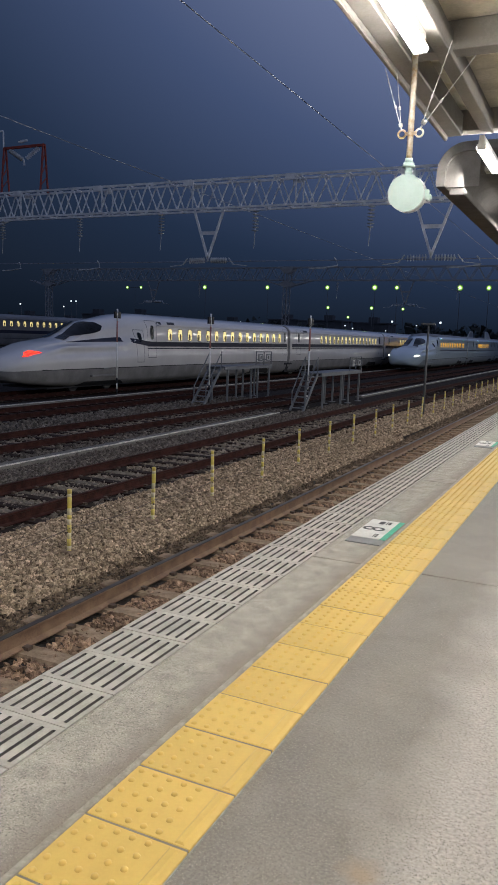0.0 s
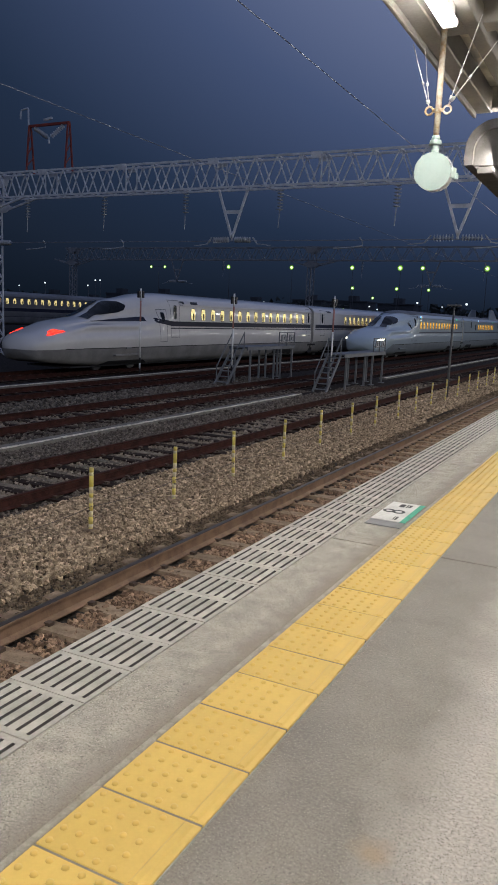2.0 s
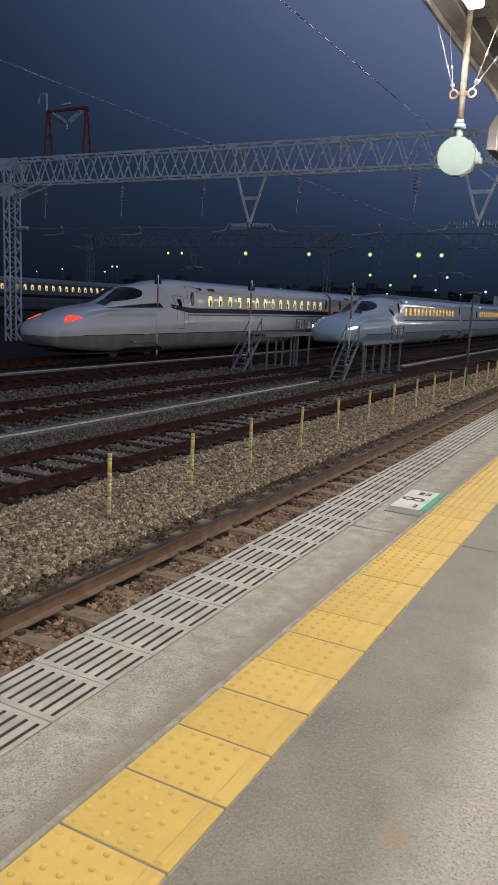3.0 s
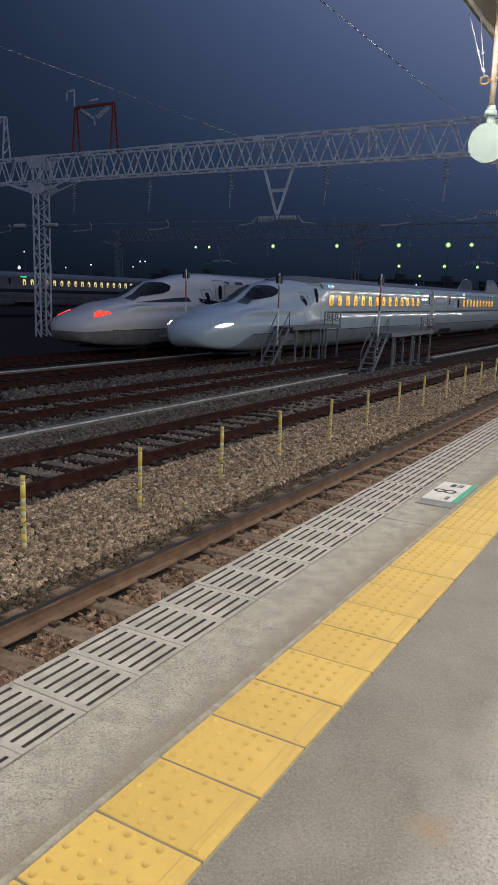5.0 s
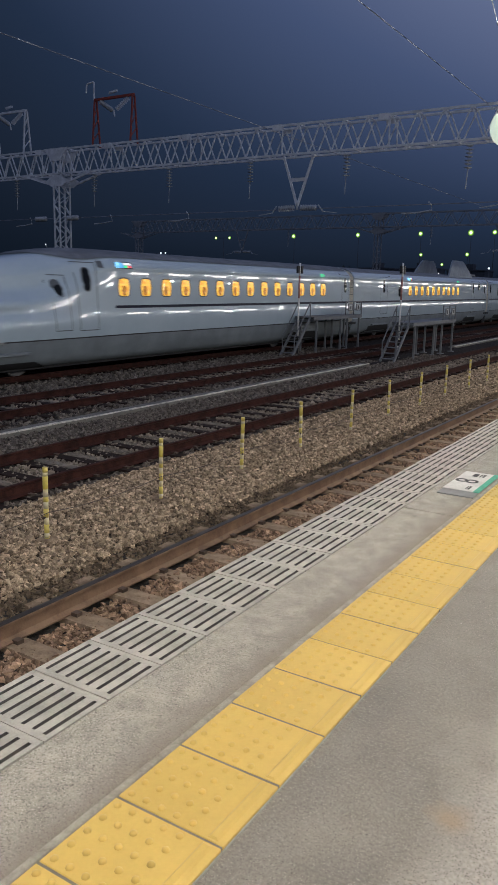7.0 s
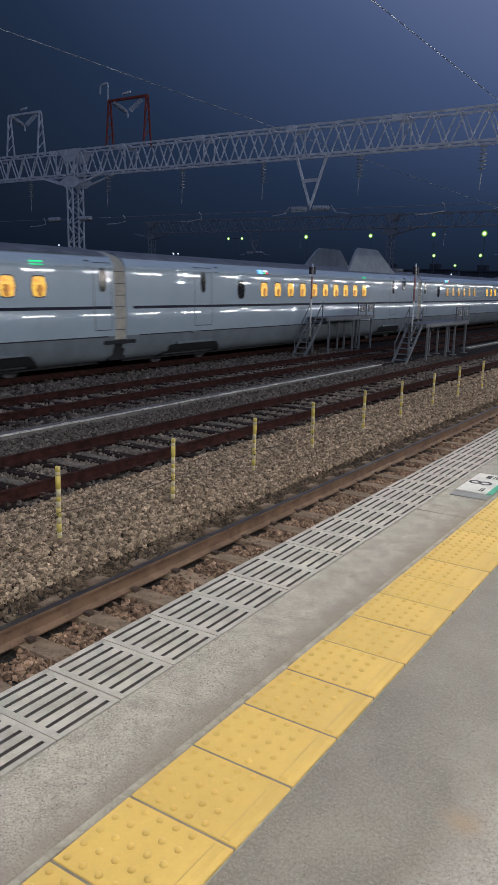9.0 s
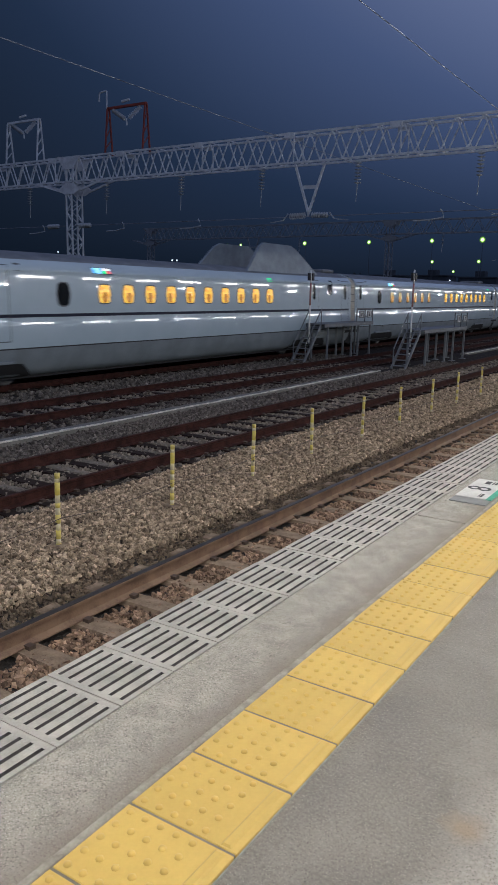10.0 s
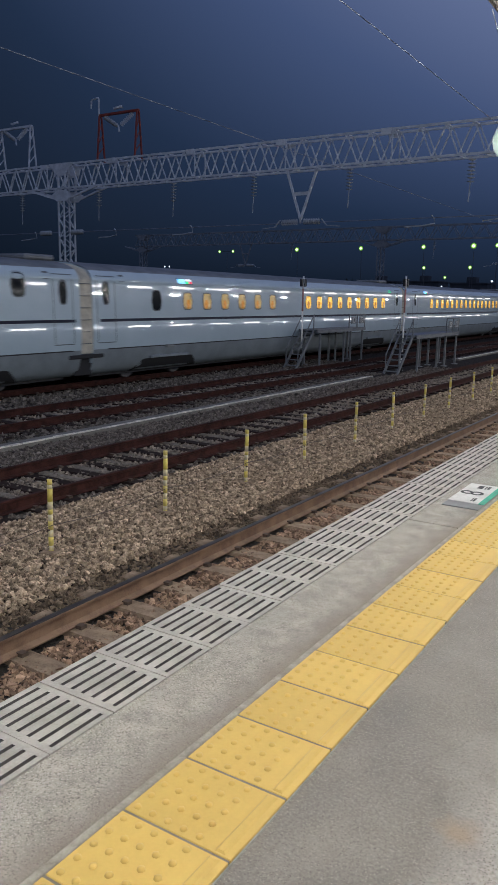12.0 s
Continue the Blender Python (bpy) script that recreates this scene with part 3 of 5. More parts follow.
def build_car(train, y, length, nose, paint, skirt, style, lay):
    """One car: its body with windows, doors, stripes, displays, skirt and bogies."""
    line = (lambda s: lerp([(TIP, 0.0), (1.1, 0.0), (1.5, 2.2), (3.3, U_LINE), (99, U_LINE)], s)) if nose and style == "B" else U_LINE
    bm, ss = shell(0.0, length, nose, line, U_ROOF)
    if not nose:
        for side_s in (0.0, length):
            ring = [bm.verts.new((sx * x, side_s, z)) for sx, pts in ((1, SECTION[4:]), (-1, SECTION[4:-1][::-1])) for x, z in pts]
            bm.faces.new(ring)
    car = part("car_body", bm, paint, train)
    car.location = (0, y, 0)
    if nose:
        bm, _ = shell(0.0, length, nose, U_ROOF, len(SECTION) - 1)
        part("nose_top_and_roof", bm, paint, car)
        bm = bmesh.new()
        ring = [bm.verts.new((sx * surf(length, u, False)[0], length, surf(length, u, False)[1])) for sx, us in ((1, range(4, 16)), (-1, range(14, 3, -1))) for u in us]
        bm.faces.new(ring)
        part("end_wall", bm, M_SEAM, car)
        if style == "B":
            # dark sheet over the nose's roof: its shade put into the colour
            bm = bmesh.new()
            ss = [7.4 + 0.28 * k for k in range(71)]
            for side in (1, -1):
                skin(bm, ss, [[15 - (15 - 12.9) * ease(s, 7.0, 9.6) * (1 - k / 6) for k in range(7)] for s in ss], True, side, 0.022)
            part("roof_shade", bm, M_ROOF, car, "dark grey roof with its shade put into the colour")
    else:
        bm, _ = shell(0.0, length, nose, U_ROOF, len(SECTION) - 1)
        part("roof", bm, M_ROOF if style == "B" else paint, car)
    bm, _ = shell(0.0, length, nose, 0, line, -0.004)
    part("skirt", bm, skirt, car)
    for side in (1, -1):
        s_from = 3.3 if nose and style == "B" else TIP + 0.3 if nose else 0.6
        bm = bmesh.new()
        decal(bm, s_from, length - 0.3, lambda s: surf(s, U_LINE, nose)[1] - 0.022, lambda s: surf(s, U_LINE, nose)[1] + 0.012, nose, side, 0.006, 24, 1)
        part("body_seam", bm, M_GAP, car)
        for s0, s1, z0, z1 in lay["stripes"]:
            bm = bmesh.new()
            decal(bm, s0, s1, lambda s: z0, lambda s: z1, nose, side, 0.008, 20, 1)
            part("stripe", bm, M_NAVY, car)
        if nose and style == "A":
            bm = bmesh.new()
            decal(bm, 4.05, 9.6, lambda s: lerp([(4.05, 2.14), (7.7, 2.21), (9.6, 2.0)], s), lambda s: lerp([(4.05, 2.16), (7.7, 2.42), (9.6, 2.24)], s), nose, side, 0.008, 20, 2)
            part("stripe_point", bm, M_NAVY, car)
        for sc, material in lay["windows"]:
            put_window(car, sc, 2.47 if style == "B" else 2.60, 0.50 if style == "B" else 0.42, 0.52 if style == "B" else 0.56, nose, side, material)
        for sc in lay["boxes"]:
            bm = bmesh.new()
            decal(bm, sc - 0.11, sc + 0.11, lambda s: 3.02, lambda s: 3.22, nose, side, 0.010, 2, 1)
            part("side_lamp", bm, M_SEAM, car)
        for sc, zc in lay["blinds"]:
            put_window(car, sc, zc, 0.46, 0.60, nose, side, M_DARKW, "blind_window", 3)
        for sc, w in lay["doors"]:
            bm = bmesh.new()
            frame_strip(bm, sc, w, 2.20 if style == "B" else 2.36, 1.95 if style == "B" else 1.80, nose, side)
            part("door_seam", bm, M_SEAM, car)
            put_window(car, sc, 2.68, 0.26, 0.62, nose, side, M_DARKW, "door_window", 3)
        for sc, w, kind in lay["displays"]:
            bm = bmesh.new()
            decal(bm, sc - w / 2, sc + w / 2, lambda s: 3.09 if kind == "K" else 3.03, lambda s: 3.22 if kind == "K" else 3.21 if kind == "B" else 3.14, nose, side, 0.010, 4, 1)
            part("destination_display", bm, {"B": M_BLACK, "G": M_DISPG, "K": M_BLACK}[kind], car)
            if kind == "B":
                for a, b, z0, z1, m in ((-0.48, -0.02, 3.045, 3.195, M_DISPB), (0.0, 0.44, 3.125, 3.19, M_DISPW), (0.02, 0.20, 3.05, 3.11, M_DISPG), (0.22, 0.42, 3.05, 3.11, M_DISPR)):
                    bm = bmesh.new()
                    decal(bm, sc + a * w, sc + b * w, lambda s: z0, lambda s: z1, nose, side, 0.014, 2, 1)
                    part("display_line", bm, m, car)
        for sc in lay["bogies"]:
            # no hole here: a dark sheet on the skirt stands for the opening's shade
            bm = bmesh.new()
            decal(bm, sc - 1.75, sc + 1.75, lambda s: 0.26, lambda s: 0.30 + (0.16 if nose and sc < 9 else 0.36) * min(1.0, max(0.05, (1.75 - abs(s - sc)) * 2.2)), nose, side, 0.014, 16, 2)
            part("bogie_opening_shade", bm, M_UNDER, car)
            bm = bmesh.new()
            box(bm, 1.50, 1.70, sc - 1.0, sc + 1.0, 0.66, 0.74, 0, 0.01)
            if side < 0:
                bmesh.ops.scale(bm, vec=(-1, 1, 1), verts=bm.verts[:])
                bmesh.ops.reverse_faces(bm, faces=bm.faces[:])
            part("bogie_cover_ledge", bm, skirt, car)
            bm = bmesh.new()
            box(bm, side * 1.74 - 0.03, side * 1.74 + 0.03, sc - 0.28, sc + 0.12, 0.98, 1.05, 0, 0.01)
            part("side_step", bm, M_GREY, car)
    bm = bmesh.new()
    box(bm, -1.2, 1.2, (2.5 if nose else 0.3), length - 0.3, 0.20, 0.26)
    part("underframe", bm, M_UNDER, car)
    if nose:
        for side in (1, -1):
            bm = bmesh.new()
            low = [(4.05, 2.26), (4.4, 2.36), (5.9, 2.55), (6.4, 2.66), (6.65, 2.86)]
            high = [(4.05, 2.36), (4.5, 2.56), (5.2, 2.86), (5.9, 3.04), (6.4, 3.04), (6.65, 2.90)]
            decal(bm, 4.05, 6.65, lambda s: min(lerp(low, s), surf(s, 15, True)[1] - 0.08), lambda s: min(max(lerp(high, s), lerp(low, s) + 0.01), surf(s, 15, True)[1] - 0.004), nose, side, 0.034, 26, 8)
            part("cab_windscreen", bm, M_GLASS, car)
            bm = bmesh.new()
            low_l, high_l = ([(1.08, 1.33), (1.4, 1.34), (1.90, 1.44)], [(1.08, 1.35), (1.35, 1.43), (1.6, 1.485), (1.90, 1.48)]) if style == "B" else ([(1.31, 1.53), (2.09, 1.70)], [(1.31, 1.55), (1.6, 1.70), (1.9, 1.79), (2.09, 1.74)])
            decal(bm, low_l[0][0], low_l[-1][0], lambda s: lerp(low_l, s), lambda s: lerp(high_l, s), nose, side, 0.014, 14, 4)
            part("headlight" if style == "B" else "tail_light", bm, M_HEAD if style == "B" else M_TAIL, car)
            bm = bmesh.new()
            frame_strip(bm, lay["cab_door"], 0.62, 2.02, 1.55, nose, side)
            part("cab_door_seam", bm, M_SEAM, car)
            put_window(car, lay["cab_door"], 2.42, 0.24, 0.42, nose, side, M_DARKW, "cab_door_window", 3)
    return car


def wheelset(train, y):
    bm = bmesh.new()
    for side in (-1, 1):
        rod(bm, (side * 0.70, 0, 0), (side * 0.83, 0, 0), 0.43, 20)
        rod(bm, (side * 0.83, 0, 0), (side * 1.05, 0, 0), 0.14, 10)
        for k in range(6):
            a = k * math.pi / 3
            rod(bm, (side * 0.82, 0.28 * math.cos(a), 0.28 * math.sin(a)), (side * 0.85, 0.28 * math.cos(a), 0.28 * math.sin(a)), 0.04, 6)
    rod(bm, (-0.9, 0, 0), (0.9, 0, 0), 0.09, 10)
    ob = part("wheelset", bm, M_WHEEL, train)
    ob.location = (0, y, 0.43)
    return ob


def build_train(style, x, y, cars):
    label = "pale blue-white bullet train with lit amber windows, arriving" if style == "B" else "white bullet train with navy stripe and red tail lights, standing"
    train = tagged(empty("bullet_train", x, y, RAIL), label, "train")
    paint, skirt = (M_BLUEW, M_SKIRT_B) if style == "B" else (M_TWHITE, M_SKIRT_A)
    lamp = M_AMBER if style == "B" else M_CREAMW
    band = [(10.3, 27.0, 1.845, 1.93)] if style == "B" else [(9.3, 27.0, 2.0, 2.24), (9.3, 27.0, 1.88, 1.93)]
    mids = [(0.3, 24.3, 1.845, 1.93)] if style == "B" else [(0.3, 24.3, 2.0, 2.24), (0.3, 24.3, 1.88, 1.93)]
    w0, d0 = (10.70, 9.17) if style == "B" else (11.35, 9.70)
    lead = dict(stripes=band, windows=[(w0 + (1.04 if style == "B" else 1.02) * k, lamp) for k in range(14 if style == "B" else 15)], blinds=[], boxes=[9.75, 26.05] if style == "B" else [10.25], doors=[(d0, 0.78), (26.6, 0.75)], cab_door=d0 - 1.0,
                displays=[(w0 + 0.03, 0.77, "B"), (w0 + 13.47, 0.45, "G")] if style == "B" else [(w0 + 0.12, 0.70, "K"), (w0 - 0.93, 0.22, "K")], bogies=[5.9, 22.6])
    wheels = []
    build_car(train, 0, 27.1, True, paint, skirt, style, lead)
    second = dict(stripes=mids, windows=[(7.85 + 1.028 * k, lamp) for k in range(10)], blinds=[(6.25, 2.45), (22.3, 2.86)], boxes=[4.72, 23.28], doors=[(3.9, 1.0), (20.8, 0.85), (23.85, 0.75)],
                  displays=[(7.79, 0.82, "B"), (17.07, 0.35, "G")], bogies=[3.5, 20.6])
    third = dict(stripes=mids, windows=[(4.56 + 1.135 * k, M_DIMW) for k in range(6)] + [(13.3 + 1.055 * k, lamp) for k in range(9)], blinds=[(2.9, 2.48)], boxes=[1.28], doors=[(0.56, 0.8), (23.7, 0.7)],
                 displays=[(4.45, 0.85, "B"), (22.6, 0.35, "G")], bogies=[3.6, 20.9])
    full = dict(stripes=mids, windows=[((4.5 if style == "B" else 6.4) + 1.02 * k, lamp) for k in range(16)], blinds=[], boxes=[2.4], doors=[(1.6, 0.85), (23.0, 0.8)],
                displays=[(3.4, 0.8, "B"), (21.6, 0.35, "G")] if style == "B" else [(2.9, 0.8, "K")], bogies=[3.6, 20.9])
    for k in range(1, cars):
        lay = (second if k == 1 else third if k == 2 else full) if style == "B" else full
        build_car(train, 27.6 + 25.0 * (k - 1), 24.5, False, paint, skirt, style, lay)
    for k in range(cars - 1):
        y0 = 27.1 + 25.0 * k
        bm = bmesh.new()
        rings = []
        for j in range(13):
            k = 0.955 if j % 2 else 0.98
            rings.append([bm.verts.new((sx * px * k, y0 + j * 0.5 / 12, pz * k + 0.04)) for sx, pts in ((1, SECTION[5:]), (-1, SECTION[5:-1][::-1])) for px, pz in pts])
        for ra, rb in zip(rings, rings[1:]):
            for j in range(len(ra)):
                bm.faces.new([ra[j], ra[(j + 1) % len(ra)], rb[(j + 1) % len(ra)], rb[j]])
        fold = part("gangway_bellows", fix(bm), M_BELLOWS if style == "B" else M_SKIRT_A, train)
        for z in (1.22, 1.56, 1.90, 2.24, 2.58, 2.92):
            bm = bmesh.new()
            x = 1.675 - 0.012 * (z - 1.2)
            box(bm, x - 0.06, x - 0.012, y0 + 0.05, y0 + 0.45, z, z + 0.022)
            part("rung", bm, M_SEAM, fold)
        bm = bmesh.new()
        box(bm, 1.1, 1.66, y0 - 0.45, y0 + 0.95, 0.80, 0.93, 0, 0.02)
        box(bm, 1.0, 1.5, y0 - 0.1, y0 + 0.6, 0.3, 0.8, 0, 0.02)
        part("coupler_cover", bm, M_UNDER, train)
    for s in [5.9, 22.6] + [27.6 + 25 * k + b for k in range(cars - 1) for b in (3.6, 20.9)]:
        for d in (-1.25, 1.25):
            wheels.append(wheelset(train, s + d))
    if style == "B":
        for side in (1, -1):
            bm = bmesh.new()
            pts = [(43.6, 3.40), (44.75, 4.40), (45.1, 4.54), (47.2, 4.54), (47.6, 4.40), (49.3, 3.40)]
            ring_a = [bm.verts.new((side * (1.32 - 0.18 * (z - 3.4)), s, z)) for s, z in pts]
            ring_b = [bm.verts.new((side * (1.22 - 0.18 * (z - 3.4)), s, z)) for s, z in pts]
            for q in range(len(pts)):
                bm.faces.new([ring_a[q], ring_a[(q + 1) % 6], ring_b[(q + 1) % 6], ring_b[q]])
            bm.faces.new(ring_a)
            bm.faces.new(ring_b[::-1])
            part("pantograph_shield", fix(bm), M_SHIELD, train, "trapezoid pantograph noise shield on the roof")
        for y0 in (52.6, 77.6, 102.6):
            bm = bmesh.new()
            box(bm, -0.7, 0.7, y0 - 1.6, y0 - 0.5, 3.56, 3.72, 0, 0.05)
            part("roof_cable_cover", bm, M_ROOF, train)
    return train, wheels


train_b, wheels_b = build_train("B", -15.98, 66.9, 8)
train_a, wheels_a = build_train("A", -20.63, 20.15, 6)


# ---- platform surface ----
def flecks(m, colour, scale, keep, size, tint):
    """Flecks of uneven size: only some cells of a scatter hold one."""
    n, l = m.node_tree.nodes, m.node_tree.links
    tc, vor, sep = n.new("ShaderNodeTexCoord"), n.new("ShaderNodeTexVoronoi"), n.new("ShaderNodeSeparateColor")
    vor.inputs["Scale"].default_value = scale
    warp, mixv = n.new("ShaderNodeTexNoise"), n.new("ShaderNodeVectorMath")
    warp.inputs["Scale"].default_value, warp.inputs["Detail"].default_value = scale * 1.7, 3
    mixv.operation = "MULTIPLY_ADD"
    mixv.inputs[1].default_value = (0.55 / scale,) * 3
    l.new(tc.outputs["Object"], warp.inputs["Vector"])
    l.new(warp.outputs["Color"], mixv.inputs[0])
    l.new(tc.outputs["Object"], mixv.inputs[2])
    l.new(mixv.outputs[0], vor.inputs["Vector"])
    l.new(vor.outputs["Color"], sep.inputs[0])
    reach = n.new("ShaderNodeMapRange")
    reach.inputs[1].default_value, reach.inputs[2].default_value, reach.inputs[3].default_value, reach.inputs[4].default_value = keep, 1.0, 0.0, size
    l.new(sep.outputs[0], reach.inputs[0])
    cut = n.new("ShaderNodeMath")
    cut.operation = "LESS_THAN"
    l.new(vor.outputs["Distance"], cut.inputs[0])
    l.new(reach.outputs[0], cut.inputs[1])
    mx = n.new("ShaderNodeMixRGB")
    l.new(cut.outputs[0], mx.inputs[0])
    l.new(colour, mx.inputs[1])
    mx.inputs[2].default_value = (*tint, 1)
    return mx.outputs[0]


def edge_slab_material():
    """Worn exposed aggregate: pale stone patches, dark pits, and brown grime along the tiles."""
    m = mat("exposed_aggregate", (0.53, 0.495, 0.425), 0.8, col2=(0.24, 0.22, 0.185), scale=9, fine=120, var=1.1, bump=0.7, dist=0.004, grain=1.1)
    n, l = m.node_tree.nodes, m.node_tree.links
    b = n["Principled BSDF"]
    out = b.inputs["Base Color"].links[0].from_socket
    out = flecks(m, out, 165, 0.25, 0.55, (0.19, 0.175, 0.145))
    out = flecks(m, out, 210, 0.50, 0.50, (0.60, 0.565, 0.49))
    out = flecks(m, out, 80, 0.84, 0.32, (0.13, 0.12, 0.10))
    tc, sep, wob = n.new("ShaderNodeTexCoord"), n.new("ShaderNodeSeparateXYZ"), n.new("ShaderNodeTexNoise")
    wob.inputs["Scale"].default_value, wob.inputs["Detail"].default_value = 6, 6
    l.new(tc.outputs["Object"], sep.inputs[0])
    l.new(tc.outputs["Object"], wob.inputs["Vector"])
    add, rng = n.new("ShaderNodeMath"), n.new("ShaderNodeMapRange")
    add.operation = "MULTIPLY_ADD"
    l.new(wob.outputs[0], add.inputs[0])
    add.inputs[1].default_value = 0.16
    l.new(sep.outputs["X"], add.inputs[2])
    rng.inputs[1].default_value, rng.inputs[2].default_value, rng.inputs[4].default_value = -0.09, 0.03, 0.75
    l.new(add.outputs[0], rng.inputs[0])
    mx = n.new("ShaderNodeMixRGB")
    l.new(rng.outputs[0], mx.inputs[0])
    l.new(out, mx.inputs[1])
    mx.inputs[2].default_value = (0.25, 0.215, 0.18, 1)
    l.new(mx.outputs[0], b.inputs["Base Color"])
    return m


def worn_slab_material():
    """Walked-on concrete: a smooth dark lane beside the tiles, rough pale aggregate further in, lifted for the tubes'
    glare.
    """
    m = mat("walked_concrete", (0.325, 0.297, 0.255), 0.55, col2=(0.14, 0.127, 0.108), scale=2.6, fine=95, var=1.55, bump=0.45, dist=0.002, grain=1.25)
    n, l = m.node_tree.nodes, m.node_tree.links
    b = n["Principled BSDF"]
    old = b.inputs["Base Color"].links[0].from_socket
    tc, sep, wob = n.new("ShaderNodeTexCoord"), n.new("ShaderNodeSeparateXYZ"), n.new("ShaderNodeTexNoise")
    wob.inputs["Scale"].default_value, wob.inputs["Detail"].default_value = 3.2, 5
    l.new(tc.outputs["Object"], sep.inputs[0])
    l.new(tc.outputs["Object"], wob.inputs["Vector"])
    add = n.new("ShaderNodeMath")
    add.operation = "MULTIPLY_ADD"
    l.new(wob.outputs[0], add.inputs[0])
    add.inputs[1].default_value = 0.42
    l.new(sep.outputs["X"], add.inputs[2])
    rng = n.new("ShaderNodeMapRange")
    rng.inputs[1].default_value, rng.inputs[2].default_value = 0.95, 1.22
    l.new(add.outputs[0], rng.inputs[0])
    grit, gr = n.new("ShaderNodeTexNoise"), n.new("ShaderNodeValToRGB")
    grit.inputs["Scale"].default_value, grit.inputs["Detail"].default_value = 85, 7
    l.new(tc.outputs["Object"], grit.inputs["Vector"])
    gr.color_ramp.elements[0].position, gr.color_ramp.elements[1].position = 0.28, 0.68
    # pale aggregate, its colour lifted further for the tubes' glare on it
    gr.color_ramp.elements[0].color, gr.color_ramp.elements[1].color = (0.30, 0.28, 0.25, 1), (0.54, 0.505, 0.455, 1)
    l.new(grit.outputs[0], gr.inputs[0])
    mx = n.new("ShaderNodeMixRGB")
    l.new(rng.outputs[0], mx.inputs[0])
    l.new(old, mx.inputs[1])
    l.new(gr.outputs[0], mx.inputs[2])
    # scattered pits and pale chips of aggregate
    out = flecks(m, mx.outputs[0], 190, 0.45, 0.50, (0.17, 0.153, 0.13))
    out = flecks(m, out, 85, 0.90, 0.26, (0.12, 0.11, 0.095))
    out = flecks(m, out, 230, 0.62, 0.46, (0.40, 0.365, 0.315))
    out = flecks(m, out, 40, 0.975, 0.12, (0.58, 0.54, 0.48))
    # one rusty stain
    away, ring, blot = n.new("ShaderNodeVectorMath"), n.new("ShaderNodeMapRange"), n.new("ShaderNodeTexNoise")
    away.operation = "DISTANCE"
    away.inputs[1].default_value = (0.84, 0.145, 0.0)
    l.new(tc.outputs["Object"], away.inputs[0])
    blot.inputs["Scale"].default_value, blot.inputs["Detail"].default_value = 16, 6
    l.new(tc.outputs["Object"], blot.inputs["Vector"])
    sh = n.new("ShaderNodeMath")
    sh.operation = "MULTIPLY_ADD"
    l.new(blot.outputs[0], sh.inputs[0])
    sh.inputs[1].default_value = 0.09
    l.new(away.outputs["Value"], sh.inputs[2])
    ring.inputs[1].default_value, ring.inputs[2].default_value, ring.inputs[3].default_value, ring.inputs[4].default_value = 0.06, 0.125, 0.5, 0.0
    l.new(sh.outputs[0], ring.inputs[0])
    mr = n.new("ShaderNodeMixRGB")
    l.new(ring.outputs[0], mr.inputs[0])
    l.new(out, mr.inputs[1])
    mr.inputs[2].default_value = (0.36, 0.24, 0.13, 1)
    l.new(mr.outputs[0], b.inputs["Base Color"])
    return m


M_SLAB, M_EDGE = worn_slab_material(), edge_slab_material()
JOINTS = [-46.0, -22.03, -7.03, -2.03, 2.97, 7.97, 12.97, 17.97, 25.97, 33.97, 44.97, 62.0, 90.0, 118.0]
TILE, BLOCK = 0.30, 0.30


def drain_block_mesh():
    bm = bmesh.new()
    y0, y1 = 0.002, BLOCK - 0.003
    x0, x1 = PLAT_X0, -0.372
    cap = 0.028
    box(bm, x0, x1, y0, y0 + cap, -0.05, 0)
    box(bm, x0, x1, y1 - cap, y1, -0.05, 0)
    edges = [x0]
    for k in range(7):
        c = x0 + 0.034 + 0.0525 * k
        edges += [c - 0.0080, c + 0.0080]
    edges.append(x1)
    for a, b in zip(edges[0::2], edges[1::2]):
        box(bm, a, b, y0 + cap, y1 - cap, -0.05, 0)
    fix(bm)
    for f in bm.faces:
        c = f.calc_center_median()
        # darker inner slot walls: the slots' shade put into the colour
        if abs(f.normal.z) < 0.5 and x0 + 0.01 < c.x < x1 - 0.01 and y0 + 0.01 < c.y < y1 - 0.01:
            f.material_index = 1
    me = bpy.data.meshes.new("drain_block")
    bm.to_mesh(me)
    bm.free()
    me.materials.append(M_DRAIN)
    me.materials.append(M_SLOT_SHADE)
    return me


